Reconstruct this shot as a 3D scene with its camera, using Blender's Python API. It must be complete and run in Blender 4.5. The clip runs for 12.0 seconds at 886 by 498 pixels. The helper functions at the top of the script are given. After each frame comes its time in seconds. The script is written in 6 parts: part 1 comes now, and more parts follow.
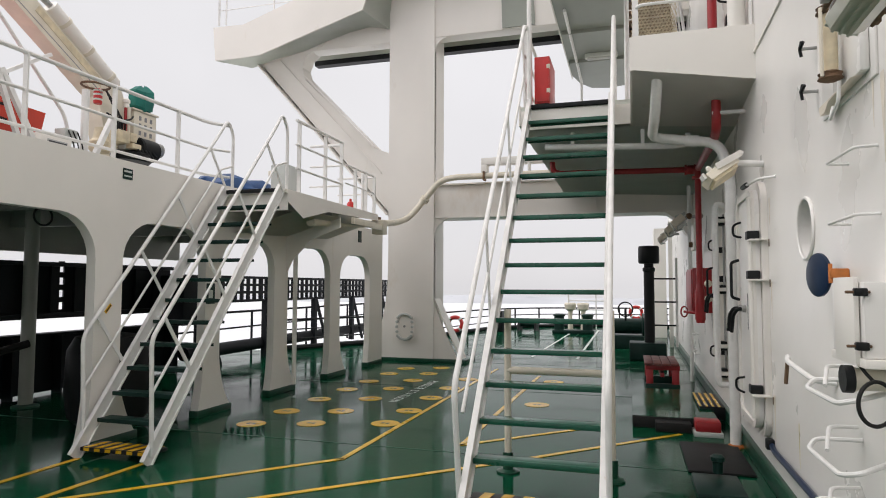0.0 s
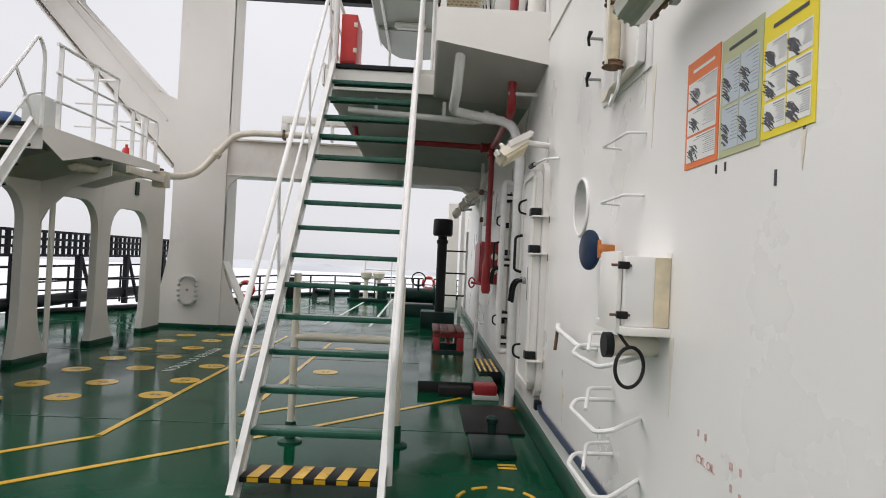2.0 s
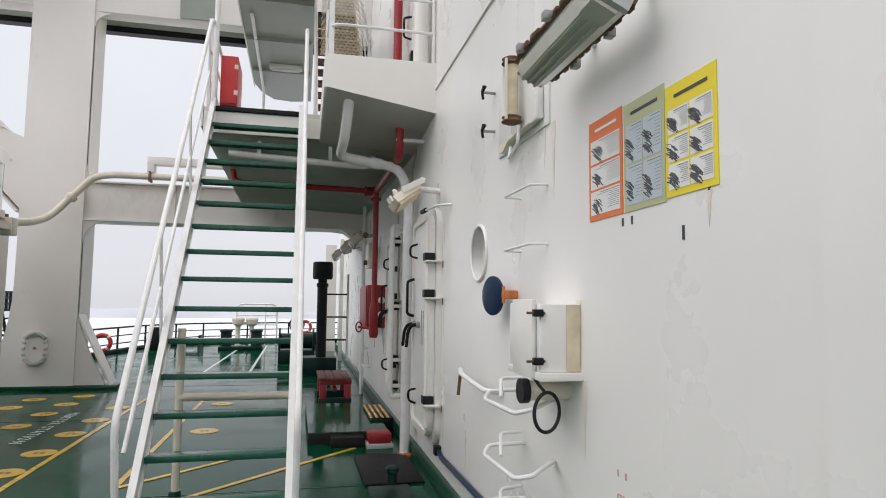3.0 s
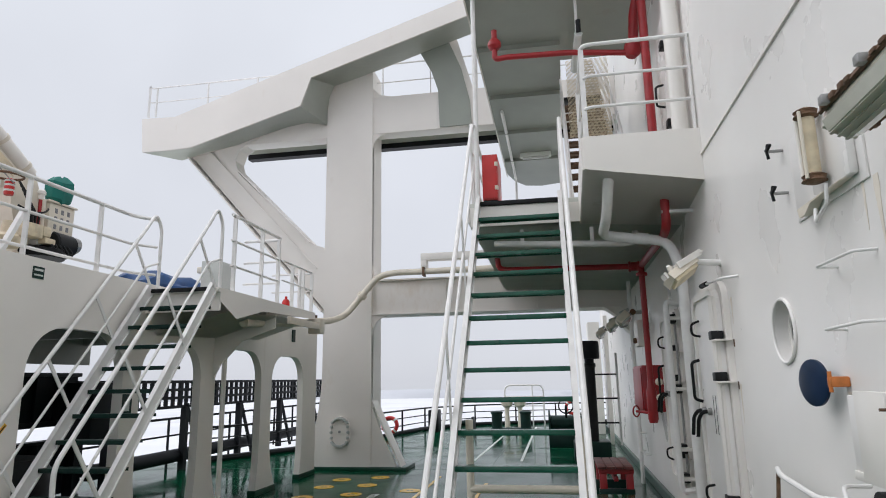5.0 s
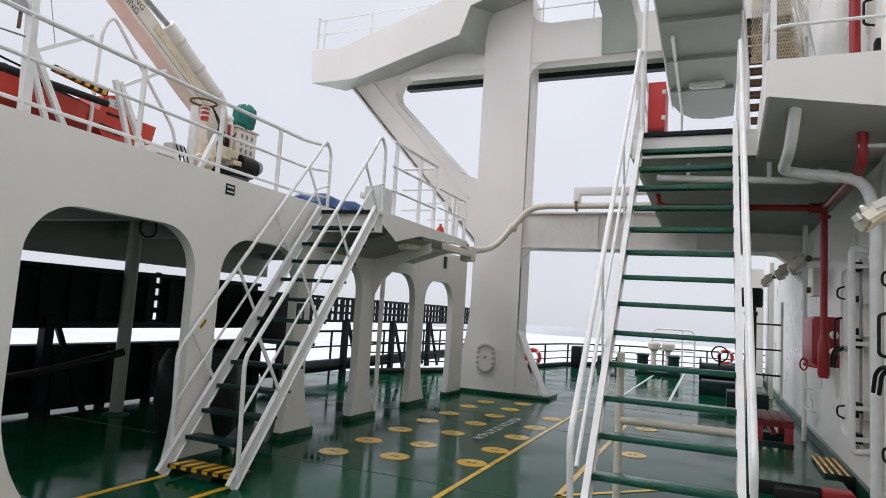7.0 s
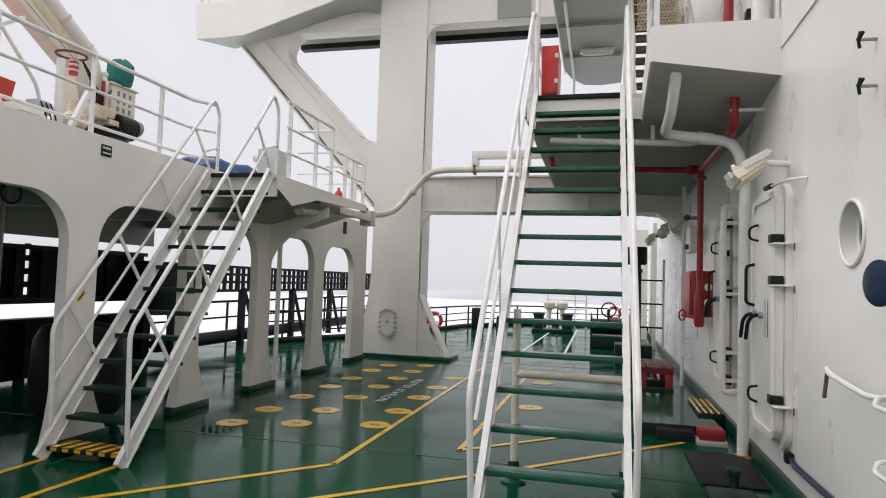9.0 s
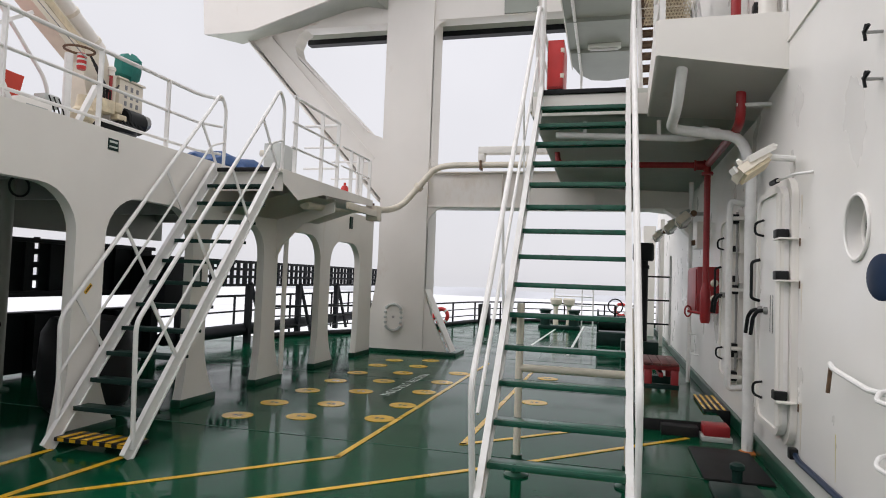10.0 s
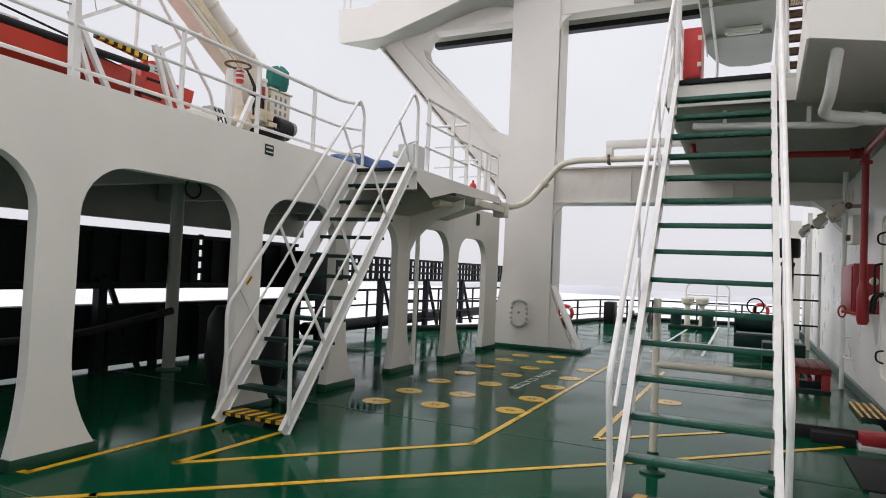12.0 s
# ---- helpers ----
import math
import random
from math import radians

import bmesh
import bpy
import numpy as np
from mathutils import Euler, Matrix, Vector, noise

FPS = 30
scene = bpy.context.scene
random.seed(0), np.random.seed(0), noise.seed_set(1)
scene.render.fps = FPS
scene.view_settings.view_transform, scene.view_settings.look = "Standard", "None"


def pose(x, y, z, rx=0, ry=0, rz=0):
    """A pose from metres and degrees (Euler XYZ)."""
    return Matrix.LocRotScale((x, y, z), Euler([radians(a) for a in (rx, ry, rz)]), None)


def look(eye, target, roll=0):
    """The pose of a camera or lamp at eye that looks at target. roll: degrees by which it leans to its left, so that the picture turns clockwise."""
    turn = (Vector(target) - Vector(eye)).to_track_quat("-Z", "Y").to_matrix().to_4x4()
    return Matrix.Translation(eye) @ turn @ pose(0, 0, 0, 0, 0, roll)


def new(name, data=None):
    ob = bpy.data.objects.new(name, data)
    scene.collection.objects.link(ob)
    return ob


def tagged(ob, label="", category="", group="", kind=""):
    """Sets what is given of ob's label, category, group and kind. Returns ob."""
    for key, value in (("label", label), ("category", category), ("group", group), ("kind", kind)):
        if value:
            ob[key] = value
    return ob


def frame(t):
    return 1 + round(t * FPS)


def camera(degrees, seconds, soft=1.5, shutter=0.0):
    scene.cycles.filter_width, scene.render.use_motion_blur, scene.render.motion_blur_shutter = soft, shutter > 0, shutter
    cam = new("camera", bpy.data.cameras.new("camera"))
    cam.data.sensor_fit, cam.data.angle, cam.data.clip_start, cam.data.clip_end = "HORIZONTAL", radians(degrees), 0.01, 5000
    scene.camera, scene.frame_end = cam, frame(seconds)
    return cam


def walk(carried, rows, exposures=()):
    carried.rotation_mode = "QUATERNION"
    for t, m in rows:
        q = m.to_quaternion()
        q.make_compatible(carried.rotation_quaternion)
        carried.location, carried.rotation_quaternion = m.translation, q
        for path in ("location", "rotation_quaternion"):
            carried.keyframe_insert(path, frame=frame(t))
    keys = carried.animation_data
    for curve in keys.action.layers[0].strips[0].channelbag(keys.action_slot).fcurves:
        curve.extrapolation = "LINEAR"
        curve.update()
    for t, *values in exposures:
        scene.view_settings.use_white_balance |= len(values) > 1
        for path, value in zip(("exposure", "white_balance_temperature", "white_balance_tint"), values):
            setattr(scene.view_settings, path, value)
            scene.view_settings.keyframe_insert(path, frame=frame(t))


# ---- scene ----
cam = camera(70.1, 12.0, soft=1.0)
PATH = [
    (0, (-1.057, -1.628, 1.578), (-1.626, 0.286, 1.695), 0.2),
    (0.5, (-1.043, -1.641, 1.575), (-1.42, 0.32, 1.683), 2.0),
    (1, (-1.018, -1.599, 1.54), (-1.259, 0.386, 1.568), 3.1),
    (1.5, (-0.99, -1.516, 1.534), (-1.066, 0.482, 1.593), -0.0),
    (2, (-1.038, -1.449, 1.547), (-0.985, 0.55, 1.581), 2.7),
    (2.5, (-1.117, -1.411, 1.561), (-0.752, 0.552, 1.679), 1.5),
    (2.7, (-1.173, -1.429, 1.585), (-0.719, 0.513, 1.732), 0.6),
    (4.3, (-1.32, -1.327, 1.63), (-1.25, 0.658, 1.862), 0.7),
    (4.5, (-1.346, -1.337, 1.667), (-1.451, 0.639, 1.957), -1.0),
    (5, (-1.375, -1.354, 1.691), (-1.71, 0.575, 2.097), -1.0),
    (5.5, (-1.378, -1.383, 1.688), (-1.796, 0.514, 2.164), 0.6),
    (6, (-1.418, -1.446, 1.656), (-2.157, 0.391, 1.937), 3.3),
    (6.5, (-1.441, -1.422, 1.625), (-2.257, 0.392, 1.835), 4.4),
    (7, (-1.446, -1.405, 1.618), (-2.227, 0.426, 1.812), 3.6),
    (7.5, (-1.438, -1.383, 1.618), (-2.128, 0.483, 1.814), 3.3),
    (7.7, (-1.427, -1.406, 1.606), (-2.08, 0.474, 1.805), 3.1),
    (9.3, (-1.438, -1.35, 1.569), (-1.914, 0.591, 1.659), 1.8),
    (9.5, (-1.417, -1.344, 1.559), (-1.924, 0.588, 1.646), 2.4),
    (10, (-1.403, -1.362, 1.563), (-1.91, 0.57, 1.654), 2.1),
    (10.5, (-1.406, -1.379, 1.551), (-1.899, 0.555, 1.668), 3.0),
    (11, (-1.394, -1.383, 1.556), (-1.898, 0.547, 1.7), 2.7),
    (11.5, (-1.417, -1.381, 1.557), (-1.93, 0.546, 1.713), 2.3),
    (12, (-1.461, -1.537, 1.532), (-2.323, 0.266, 1.599), 2.5),
]
# seconds, stops, kelvin, tint: the clip's camera drifts from warm to cool and back
LIGHT = [(0.0, 0.0, 6700, 13), (2.5, 0.02, 6500, 13), (4.5, -0.03, 6250, 12), (5.5, -0.20, 6250, 12), (6.5, -0.05, 6250, 13), (7.5, -0.06, 6300, 13), (9.5, 0.0, 6550, 14), (12.0, 0.0, 6500, 14)]
walk(cam, [(t, look(eye, aim, roll)) for t, eye, aim, roll in PATH], LIGHT)

# ---- world and light ----
world = bpy.data.worlds.new("overcast")
scene.world = world
world.use_nodes = True
wn = world.node_tree
wn.nodes.clear()
w_out = wn.nodes.new("ShaderNodeOutputWorld")
w_bg = wn.nodes.new("ShaderNodeBackground")
w_sky = wn.nodes.new("ShaderNodeTexSky")
w_sky.sky_type, w_sky.sun_disc = "NISHITA", False
w_sky.sun_elevation, w_sky.sun_rotation = radians(38), radians(200)
w_hsv = wn.nodes.new("ShaderNodeHueSaturation")
w_hsv.inputs["Saturation"].default_value = 0.25
w_hsv.inputs["Value"].default_value = 0.10
w_co = wn.nodes.new("ShaderNodeTexCoord")
w_sep = wn.nodes.new("ShaderNodeSeparateXYZ")
w_ramp = wn.nodes.new("ShaderNodeValToRGB")
w_ramp.color_ramp.elements[0].position, w_ramp.color_ramp.elements[0].color = 0.0, (0.80, 0.815, 0.85, 1)
w_ramp.color_ramp.elements[1].position, w_ramp.color_ramp.elements[1].color = 0.95, (1.7, 1.7, 1.72, 1)
e = w_ramp.color_ramp.elements.new(0.55)
e.color = (0.94, 0.965, 1.0, 1)
w_noise = wn.nodes.new("ShaderNodeTexNoise")
w_noise.inputs["Scale"].default_value, w_noise.inputs["Detail"].default_value = 2.2, 4
w_cl = wn.nodes.new("ShaderNodeMapRange")
w_cl.inputs["From Min"].default_value, w_cl.inputs["From Max"].default_value = 0.3, 0.7
w_cl.inputs["To Min"].default_value, w_cl.inputs["To Max"].default_value = 0.94, 1.05
w_mul = wn.nodes.new("ShaderNodeVectorMath")
w_mul.operation = "SCALE"
w_mix = wn.nodes.new("ShaderNodeMixRGB")
w_mix.inputs["Fac"].default_value = 0.85
wn.links.new(w_co.outputs["Generated"], w_sep.inputs[0])
wn.links.new(w_sep.outputs["Z"], w_ramp.inputs["Fac"])
wn.links.new(w_co.outputs["Generated"], w_noise.inputs["Vector"])
wn.links.new(w_noise.outputs["Fac"], w_cl.inputs["Value"])
wn.links.new(w_ramp.outputs["Color"], w_mul.inputs[0])
wn.links.new(w_cl.outputs["Result"], w_mul.inputs["Scale"])
wn.links.new(w_sky.outputs["Color"], w_hsv.inputs["Color"])
wn.links.new(w_hsv.outputs["Color"], w_mix.inputs["Color1"])
wn.links.new(w_mul.outputs["Vector"], w_mix.inputs["Color2"])
wn.links.new(w_mix.outputs["Color"], w_bg.inputs["Color"])
w_bg.inputs["Strength"].default_value = 1.0
wn.links.new(w_bg.outputs[0], w_out.inputs[0])

sun = new("sun", bpy.data.lights.new("sun", "SUN"))
sun.data.energy, sun.data.angle, sun.data.color = 1.2, radians(60), (1.0, 0.98, 0.95)
sun.matrix_world = look((-24, -5, 24), (0, 0, 0))

# ---- materials ----


def material(name, base, rough=0.5, metal=0.0, vary=0.12, scale=3.0, bump=0.0, bump_scale=60.0, second=None, second_amount=0.0, second_scale=2.0, streak=0.0, rough_vary=0.0, coat=0.0):
    """A painted or raw surface: base colour with broad and fine variation, a second colour in patches or runs, and relief."""
    m = bpy.data.materials.new(name)
    m.use_nodes = True
    nt = m.node_tree
    b = nt.nodes["Principled BSDF"]
    b.inputs["Roughness"].default_value, b.inputs["Metallic"].default_value = rough, metal
    b.inputs["Coat Weight"].default_value = coat
    co = nt.nodes.new("ShaderNodeTexCoord")
    geo = nt.nodes.new("ShaderNodeNewGeometry")
    n1 = nt.nodes.new("ShaderNodeTexNoise")
    n1.inputs["Scale"].default_value, n1.inputs["Detail"].default_value = scale, 6
    nt.links.new(geo.outputs["Position"], n1.inputs["Vector"])
    mr = nt.nodes.new("ShaderNodeMapRange")
    mr.inputs["From Min"].default_value, mr.inputs["From Max"].default_value = 0.3, 0.7
    mr.inputs["To Min"].default_value, mr.inputs["To Max"].default_value = 1 - vary, 1 + vary * 0.6
    nt.links.new(n1.outputs["Fac"], mr.inputs["Value"])
    vm = nt.nodes.new("ShaderNodeVectorMath")
    vm.operation = "SCALE"
    vm.inputs[0].default_value = base
    nt.links.new(mr.outputs["Result"], vm.inputs["Scale"])
    last = vm.outputs["Vector"]
    if second:
        mp = nt.nodes.new("ShaderNodeMapping")
        mp.inputs["Scale"].default_value = (1, 1, 1 - 0.93 * streak)
        nt.links.new(geo.outputs["Position"], mp.inputs["Vector"])
        n2 = nt.nodes.new("ShaderNodeTexNoise")
        n2.inputs["Scale"].default_value, n2.inputs["Detail"].default_value, n2.inputs["Roughness"].default_value = second_scale, 8, 0.65
        nt.links.new(mp.outputs["Vector"], n2.inputs["Vector"])
        r2 = nt.nodes.new("ShaderNodeMapRange")
        edge = 0.72 - 0.3 * second_amount
        r2.inputs["From Min"].default_value, r2.inputs["From Max"].default_value = edge, edge + 0.16
        nt.links.new(n2.outputs["Fac"], r2.inputs["Value"])
        mx = nt.nodes.new("ShaderNodeMixRGB")
        mx.inputs["Color2"].default_value = (*second, 1)
        nt.links.new(r2.outputs["Result"], mx.inputs["Fac"])
        nt.links.new(last, mx.inputs["Color1"])
        last = mx.outputs["Color"]
    nt.links.new(last, b.inputs["Base Color"])
    if rough_vary:
        n3 = nt.nodes.new("ShaderNodeTexNoise")
        n3.inputs["Scale"].default_value, n3.inputs["Detail"].default_value = 1.3, 7
        nt.links.new(geo.outputs["Position"], n3.inputs["Vector"])
        r3 = nt.nodes.new("ShaderNodeMapRange")
        r3.inputs["From Min"].default_value, r3.inputs["From Max"].default_value = 0.35, 0.65
        r3.inputs["To Min"].default_value, r3.inputs["To Max"].default_value = max(0.03, rough - rough_vary), rough + rough_vary
        nt.links.new(n3.outputs["Fac"], r3.inputs["Value"])
        nt.links.new(r3.outputs["Result"], b.inputs["Roughness"])
    if bump:
        n4 = nt.nodes.new("ShaderNodeTexNoise")
        n4.inputs["Scale"].default_value, n4.inputs["Detail"].default_value = bump_scale, 4
        nt.links.new(geo.outputs["Position"], n4.inputs["Vector"])
        bp = nt.nodes.new("ShaderNodeBump")
        bp.inputs["Strength"].default_value, bp.inputs["Distance"].default_value = bump, 0.02
        nt.links.new(n4.outputs["Fac"], bp.inputs["Height"])
        nt.links.new(bp.outputs["Normal"], b.inputs["Normal"])
    return m


RUST = (0.30, 0.13, 0.04)
WHITE = material("white_paint", (0.82, 0.79, 0.74), 0.38, vary=0.05, scale=1.2, bump=0.08, bump_scale=2.5, second=(0.62, 0.57, 0.48), second_amount=0.25, second_scale=1.6, streak=0.9, rough_vary=0.1)
WALLP = material("wall_paint", (0.83, 0.81, 0.78), 0.35, vary=0.04, scale=0.9, bump=0.10, bump_scale=2.0, rough_vary=0.1)
GANTRY = material("gantry_paint", (0.80, 0.76, 0.71), 0.42, vary=0.05, scale=0.8, bump=0.08, bump_scale=2.0, second=(0.64, 0.55, 0.45), second_amount=0.45, second_scale=0.9, streak=0.6, rough_vary=0.1)
CREAM = material("cream_pipe_paint", (0.72, 0.66, 0.55), 0.4, vary=0.1, scale=5, second=RUST, second_amount=0.1, second_scale=7)
RUN = material("rust_run_on_paint", (0.80, 0.74, 0.64), 0.4, vary=0.12, scale=8, second=(0.42, 0.24, 0.11), second_amount=0.42, second_scale=16, streak=0.9)
DRIP = material("yellow_drip", (0.78, 0.68, 0.30), 0.4, vary=0.2, scale=20)
RAILP = material("white_rail_paint", (0.80, 0.79, 0.77), 0.4, vary=0.08, scale=9, second=(0.45, 0.28, 0.14), second_amount=0.08, second_scale=8)
# white paint toned down for underside shade; the patches in it are stains
UNDER_SHADE = material("shaded_soffit_paint", (0.62, 0.64, 0.58), 0.42, vary=0.08, scale=1.5, bump=0.06, bump_scale=3, second=(0.48, 0.45, 0.36), second_amount=0.25, second_scale=1.4)
DECK = material("wet_green_deck", (0.002, 0.060, 0.028), 0.12, vary=0.35, scale=0.9, bump=0.03, bump_scale=14, second=(0.004, 0.070, 0.036), second_amount=0.25, second_scale=1.1, rough_vary=0.11)
DECK.node_tree.nodes["Principled BSDF"].inputs["Specular IOR Level"].default_value = 0.06  # a film of water
# darker copy of the soffit paint with deep shade in its colour; patches are stains
DEEP_SHADE = material("deep_shaded_paint", (0.29, 0.31, 0.27), 0.40, vary=0.12, scale=1.2, bump=0.06, bump_scale=3, second=(0.27, 0.26, 0.20), second_amount=0.3, second_scale=1.2)
# deck-underside paint darkened: the passage's shade is put into its colour
PASSAGE_SHADE = material("shaded_passage_paint", (0.27, 0.28, 0.25), 0.55, vary=0.15, scale=1.5)
TAN = material("rust_stained_cream", (0.70, 0.60, 0.42), 0.5, vary=0.25, scale=9, second=(0.40, 0.22, 0.10), second_amount=0.3, second_scale=12)
PALEINK = material("faded_stencil", (0.62, 0.40, 0.37), 0.5, vary=0.3, scale=40)
GREYINK = material("grey_print", (0.22, 0.22, 0.23), 0.5, vary=0.3, scale=60)
COAM = material("green_coaming", (0.010, 0.062, 0.036), 0.3, vary=0.3, scale=3, bump=0.05)
TREAD = material("green_tread", (0.010, 0.090, 0.055), 0.3, vary=0.25, scale=10, second=(0.10, 0.16, 0.13), second_amount=0.2, second_scale=9, rough_vary=0.12)
YELLOW = material("yellow_line_paint", (0.72, 0.42, 0.02), 0.3, vary=0.2, scale=6, second=(0.25, 0.20, 0.04), second_amount=0.2, second_scale=9, rough_vary=0.1)
LINEW = material("white_line_paint", (0.62, 0.66, 0.62), 0.35, vary=0.2, scale=6, second=(0.2, 0.27, 0.22), second_amount=0.35, second_scale=8)
RED = material("red_paint", (0.56, 0.028, 0.025), 0.35, vary=0.15, scale=6, second=(0.22, 0.03, 0.02), second_amount=0.15, second_scale=7)
DRED = material("dark_red_paint", (0.34, 0.018, 0.022), 0.4, vary=0.18, scale=6, second=(0.14, 0.02, 0.02), second_amount=0.2, second_scale=7)
BRIGHTW = material("fresh_white_paint", (0.80, 0.82, 0.80), 0.4, vary=0.1, scale=8)
DIFFUSER = material("grey_green_diffuser", (0.56, 0.56, 0.47), 0.18, vary=0.12, scale=5, coat=0.6)
ORANGE = material("orange_hull", (0.55, 0.045, 0.022), 0.4, vary=0.15, scale=3, second=(0.35, 0.05, 0.03), second_amount=0.25, second_scale=3)
BLACK = material("black_paint", (0.012, 0.013, 0.014), 0.45, vary=0.3, scale=4, bump=0.05)
HULLB = material("black_hull_steel", (0.006, 0.008, 0.011), 0.6, vary=0.4, scale=2.0, bump=0.1, bump_scale=8)
RUBBER = material("black_rubber", (0.02, 0.02, 0.02), 0.6, vary=0.2, scale=8)
RUSTM = material("rusty_steel", (0.16, 0.09, 0.05), 0.75, vary=0.5, scale=20, bump=0.3, bump_scale=90, second=(0.05, 0.03, 0.02), second_amount=0.4, second_scale=25)
STEEL = material("grey_steel", (0.35, 0.35, 0.34), 0.45, 0.6, vary=0.2, scale=12)
TEAL = material("teal_canvas", (0.01, 0.16, 0.13), 0.8, vary=0.2, scale=6, bump=0.3, bump_scale=12)
TARP = material("blue_tarp", (0.015, 0.07, 0.21), 0.45, vary=0.3, scale=5, bump=0.6, bump_scale=7)
NAVY = material("navy_cap", (0.010, 0.025, 0.06), 0.3, vary=0.2, scale=9)
GLAZE = material("lamp_glass", (0.62, 0.63, 0.60), 0.15, vary=0.1, scale=6, coat=0.5)
PANE = material("port_glass", (0.03, 0.045, 0.045), 0.06, vary=0.1, scale=2)
BRASS = material("rust_orange_nut", (0.6, 0.2, 0.05), 0.45, 0.3, vary=0.3, scale=20)
WOODR = material("worn_red_board", (0.15, 0.035, 0.03), 0.5, vary=0.4, scale=9, second=(0.32, 0.24, 0.18), second_amount=0.5, second_scale=7)
PAPERO = material("orange_print", (0.80, 0.19, 0.05), 0.4, vary=0.05)
PAPERG = material("olive_print", (0.48, 0.50, 0.28), 0.4, vary=0.06)
PAPERB = material("blue_grey_print", (0.50, 0.56, 0.60), 0.4, vary=0.06)
PAPERY = material("yellow_print", (0.82, 0.66, 0.03), 0.4, vary=0.05)
PAPERW = material("white_print", (0.78, 0.78, 0.75), 0.4, vary=0.05)
INK = material("dark_print", (0.06, 0.06, 0.07), 0.5, vary=0.3, scale=30)
ICE = material("sea_ice", (0.76, 0.77, 0.80), 0.7, vary=0.12, scale=0.02, bump=0.2, bump_scale=0.2, second=(0.62, 0.64, 0.69), second_amount=0.35, second_scale=0.012)
HILL = material("far_shore", (0.52, 0.535, 0.57), 0.9, vary=0.12, scale=0.004, second=(0.40, 0.42, 0.46), second_amount=0.5, second_scale=0.006)
GREYB = material("grey_cabinet", (0.50, 0.52, 0.50), 0.45, vary=0.1, scale=4)
DKGREEN = material("dark_green_gear", (0.008, 0.030, 0.024), 0.4, vary=0.3, scale=4)

for m in (RUBBER, HULLB, BLACK, DKGREEN, NAVY):
    m.node_tree.nodes["Principled BSDF"].inputs["Specular IOR Level"].default_value = 0.2  # dull marine paint and rubber

# ---- building helpers ----
ROOT = {}


def thing(name, at, label, category, group=""):
    ob = new(name)
    ob.location = at
    ob.empty_display_size = 0.1
    ROOT[ob.name] = Vector(at)
    return tagged(ob, label, category, group)


def mesh_of(name, bm, mat, smooth=True):
    bmesh.ops.recalc_face_normals(bm, faces=bm.faces)
    me = bpy.data.meshes.new(name)
    bm.to_mesh(me)
    bm.free()
    me.materials.append(mat)
    if smooth:
        me.polygons.foreach_set("use_smooth", [True] * len(me.polygons))
        me.set_sharp_from_angle(angle=radians(35))
    return me


def part(name, bm, mat, parent, label=""):
    """One mesh under a thing or a part; the bmesh is given in world places."""
    at = ROOT[parent.name]
    bmesh.ops.translate(bm, verts=bm.verts, vec=-at)
    ob = new(name, mesh_of(name, bm, mat))
    ob.parent = parent
    ROOT[ob.name] = at
    if label:
        tagged(ob, label)
    return ob


def solid(name, bm, mat, label, category="", kind="structure", group=""):
    ob = new(name, mesh_of(name, bm, mat))
    ROOT[ob.name] = Vector((0, 0, 0))
    return tagged(ob, label, category, group, kind)


def box(lo, hi, bevel=0.0, bm=None):
    bm = bm or bmesh.new()
    lo, hi = Vector(lo), Vector(hi)
    made = bmesh.ops.create_cube(bm, size=1.0, matrix=Matrix.Translation((lo + hi) / 2) @ Matrix.Diagonal((*(hi - lo), 1)))
    if bevel:
        edges = list({e for v in made["verts"] for e in v.link_edges})
        bmesh.ops.bevel(bm, geom=edges, offset=bevel, segments=2, affect="EDGES", profile=0.5)
    return bm


def beam(a, b, w, h, bm=None, up=(0, 0, 1)):
    """A bar of section w x h from a to b."""
    bm = bm or bmesh.new()
    a, b = Vector(a), Vector(b)
    d = (b - a).normalized()
    s = d.cross(Vector(up))
    s = s.normalized() if s.length > 1e-4 else Vector((1, 0, 0))
    u = s.cross(d)
    ring = []
    for p in (a, b):
        ring.append([bm.verts.new(p + s * i * w / 2 + u * j * h / 2) for i, j in ((-1, -1), (1, -1), (1, 1), (-1, 1))])
    for k in range(4):
        bm.faces.new((ring[0][k], ring[0][(k + 1) % 4], ring[1][(k + 1) % 4], ring[1][k]))
    bm.faces.new(ring[0][::-1])
    bm.faces.new(ring[1])
    return bm


def rounded(points, r, closed=False, steps=5):
    """A path or outline with its corners rounded."""
    pts = [Vector(p) for p in points]
    if not r:
        return pts
    out = []
    n = len(pts)
    for i, p in enumerate(pts):
        if not closed and i in (0, n - 1):
            out.append(p)
            continue
        a, b = pts[i - 1], pts[(i + 1) % n]
        u, v = (a - p), (b - p)
        k = min(r, u.length * 0.48, v.length * 0.48)
        s, e = p + u.normalized() * k, p + v.normalized() * k
        for j in range(steps + 1):
            t = j / steps
            out.append(s * (1 - t) ** 2 + p * 2 * t * (1 - t) + e * t * t)
    return out


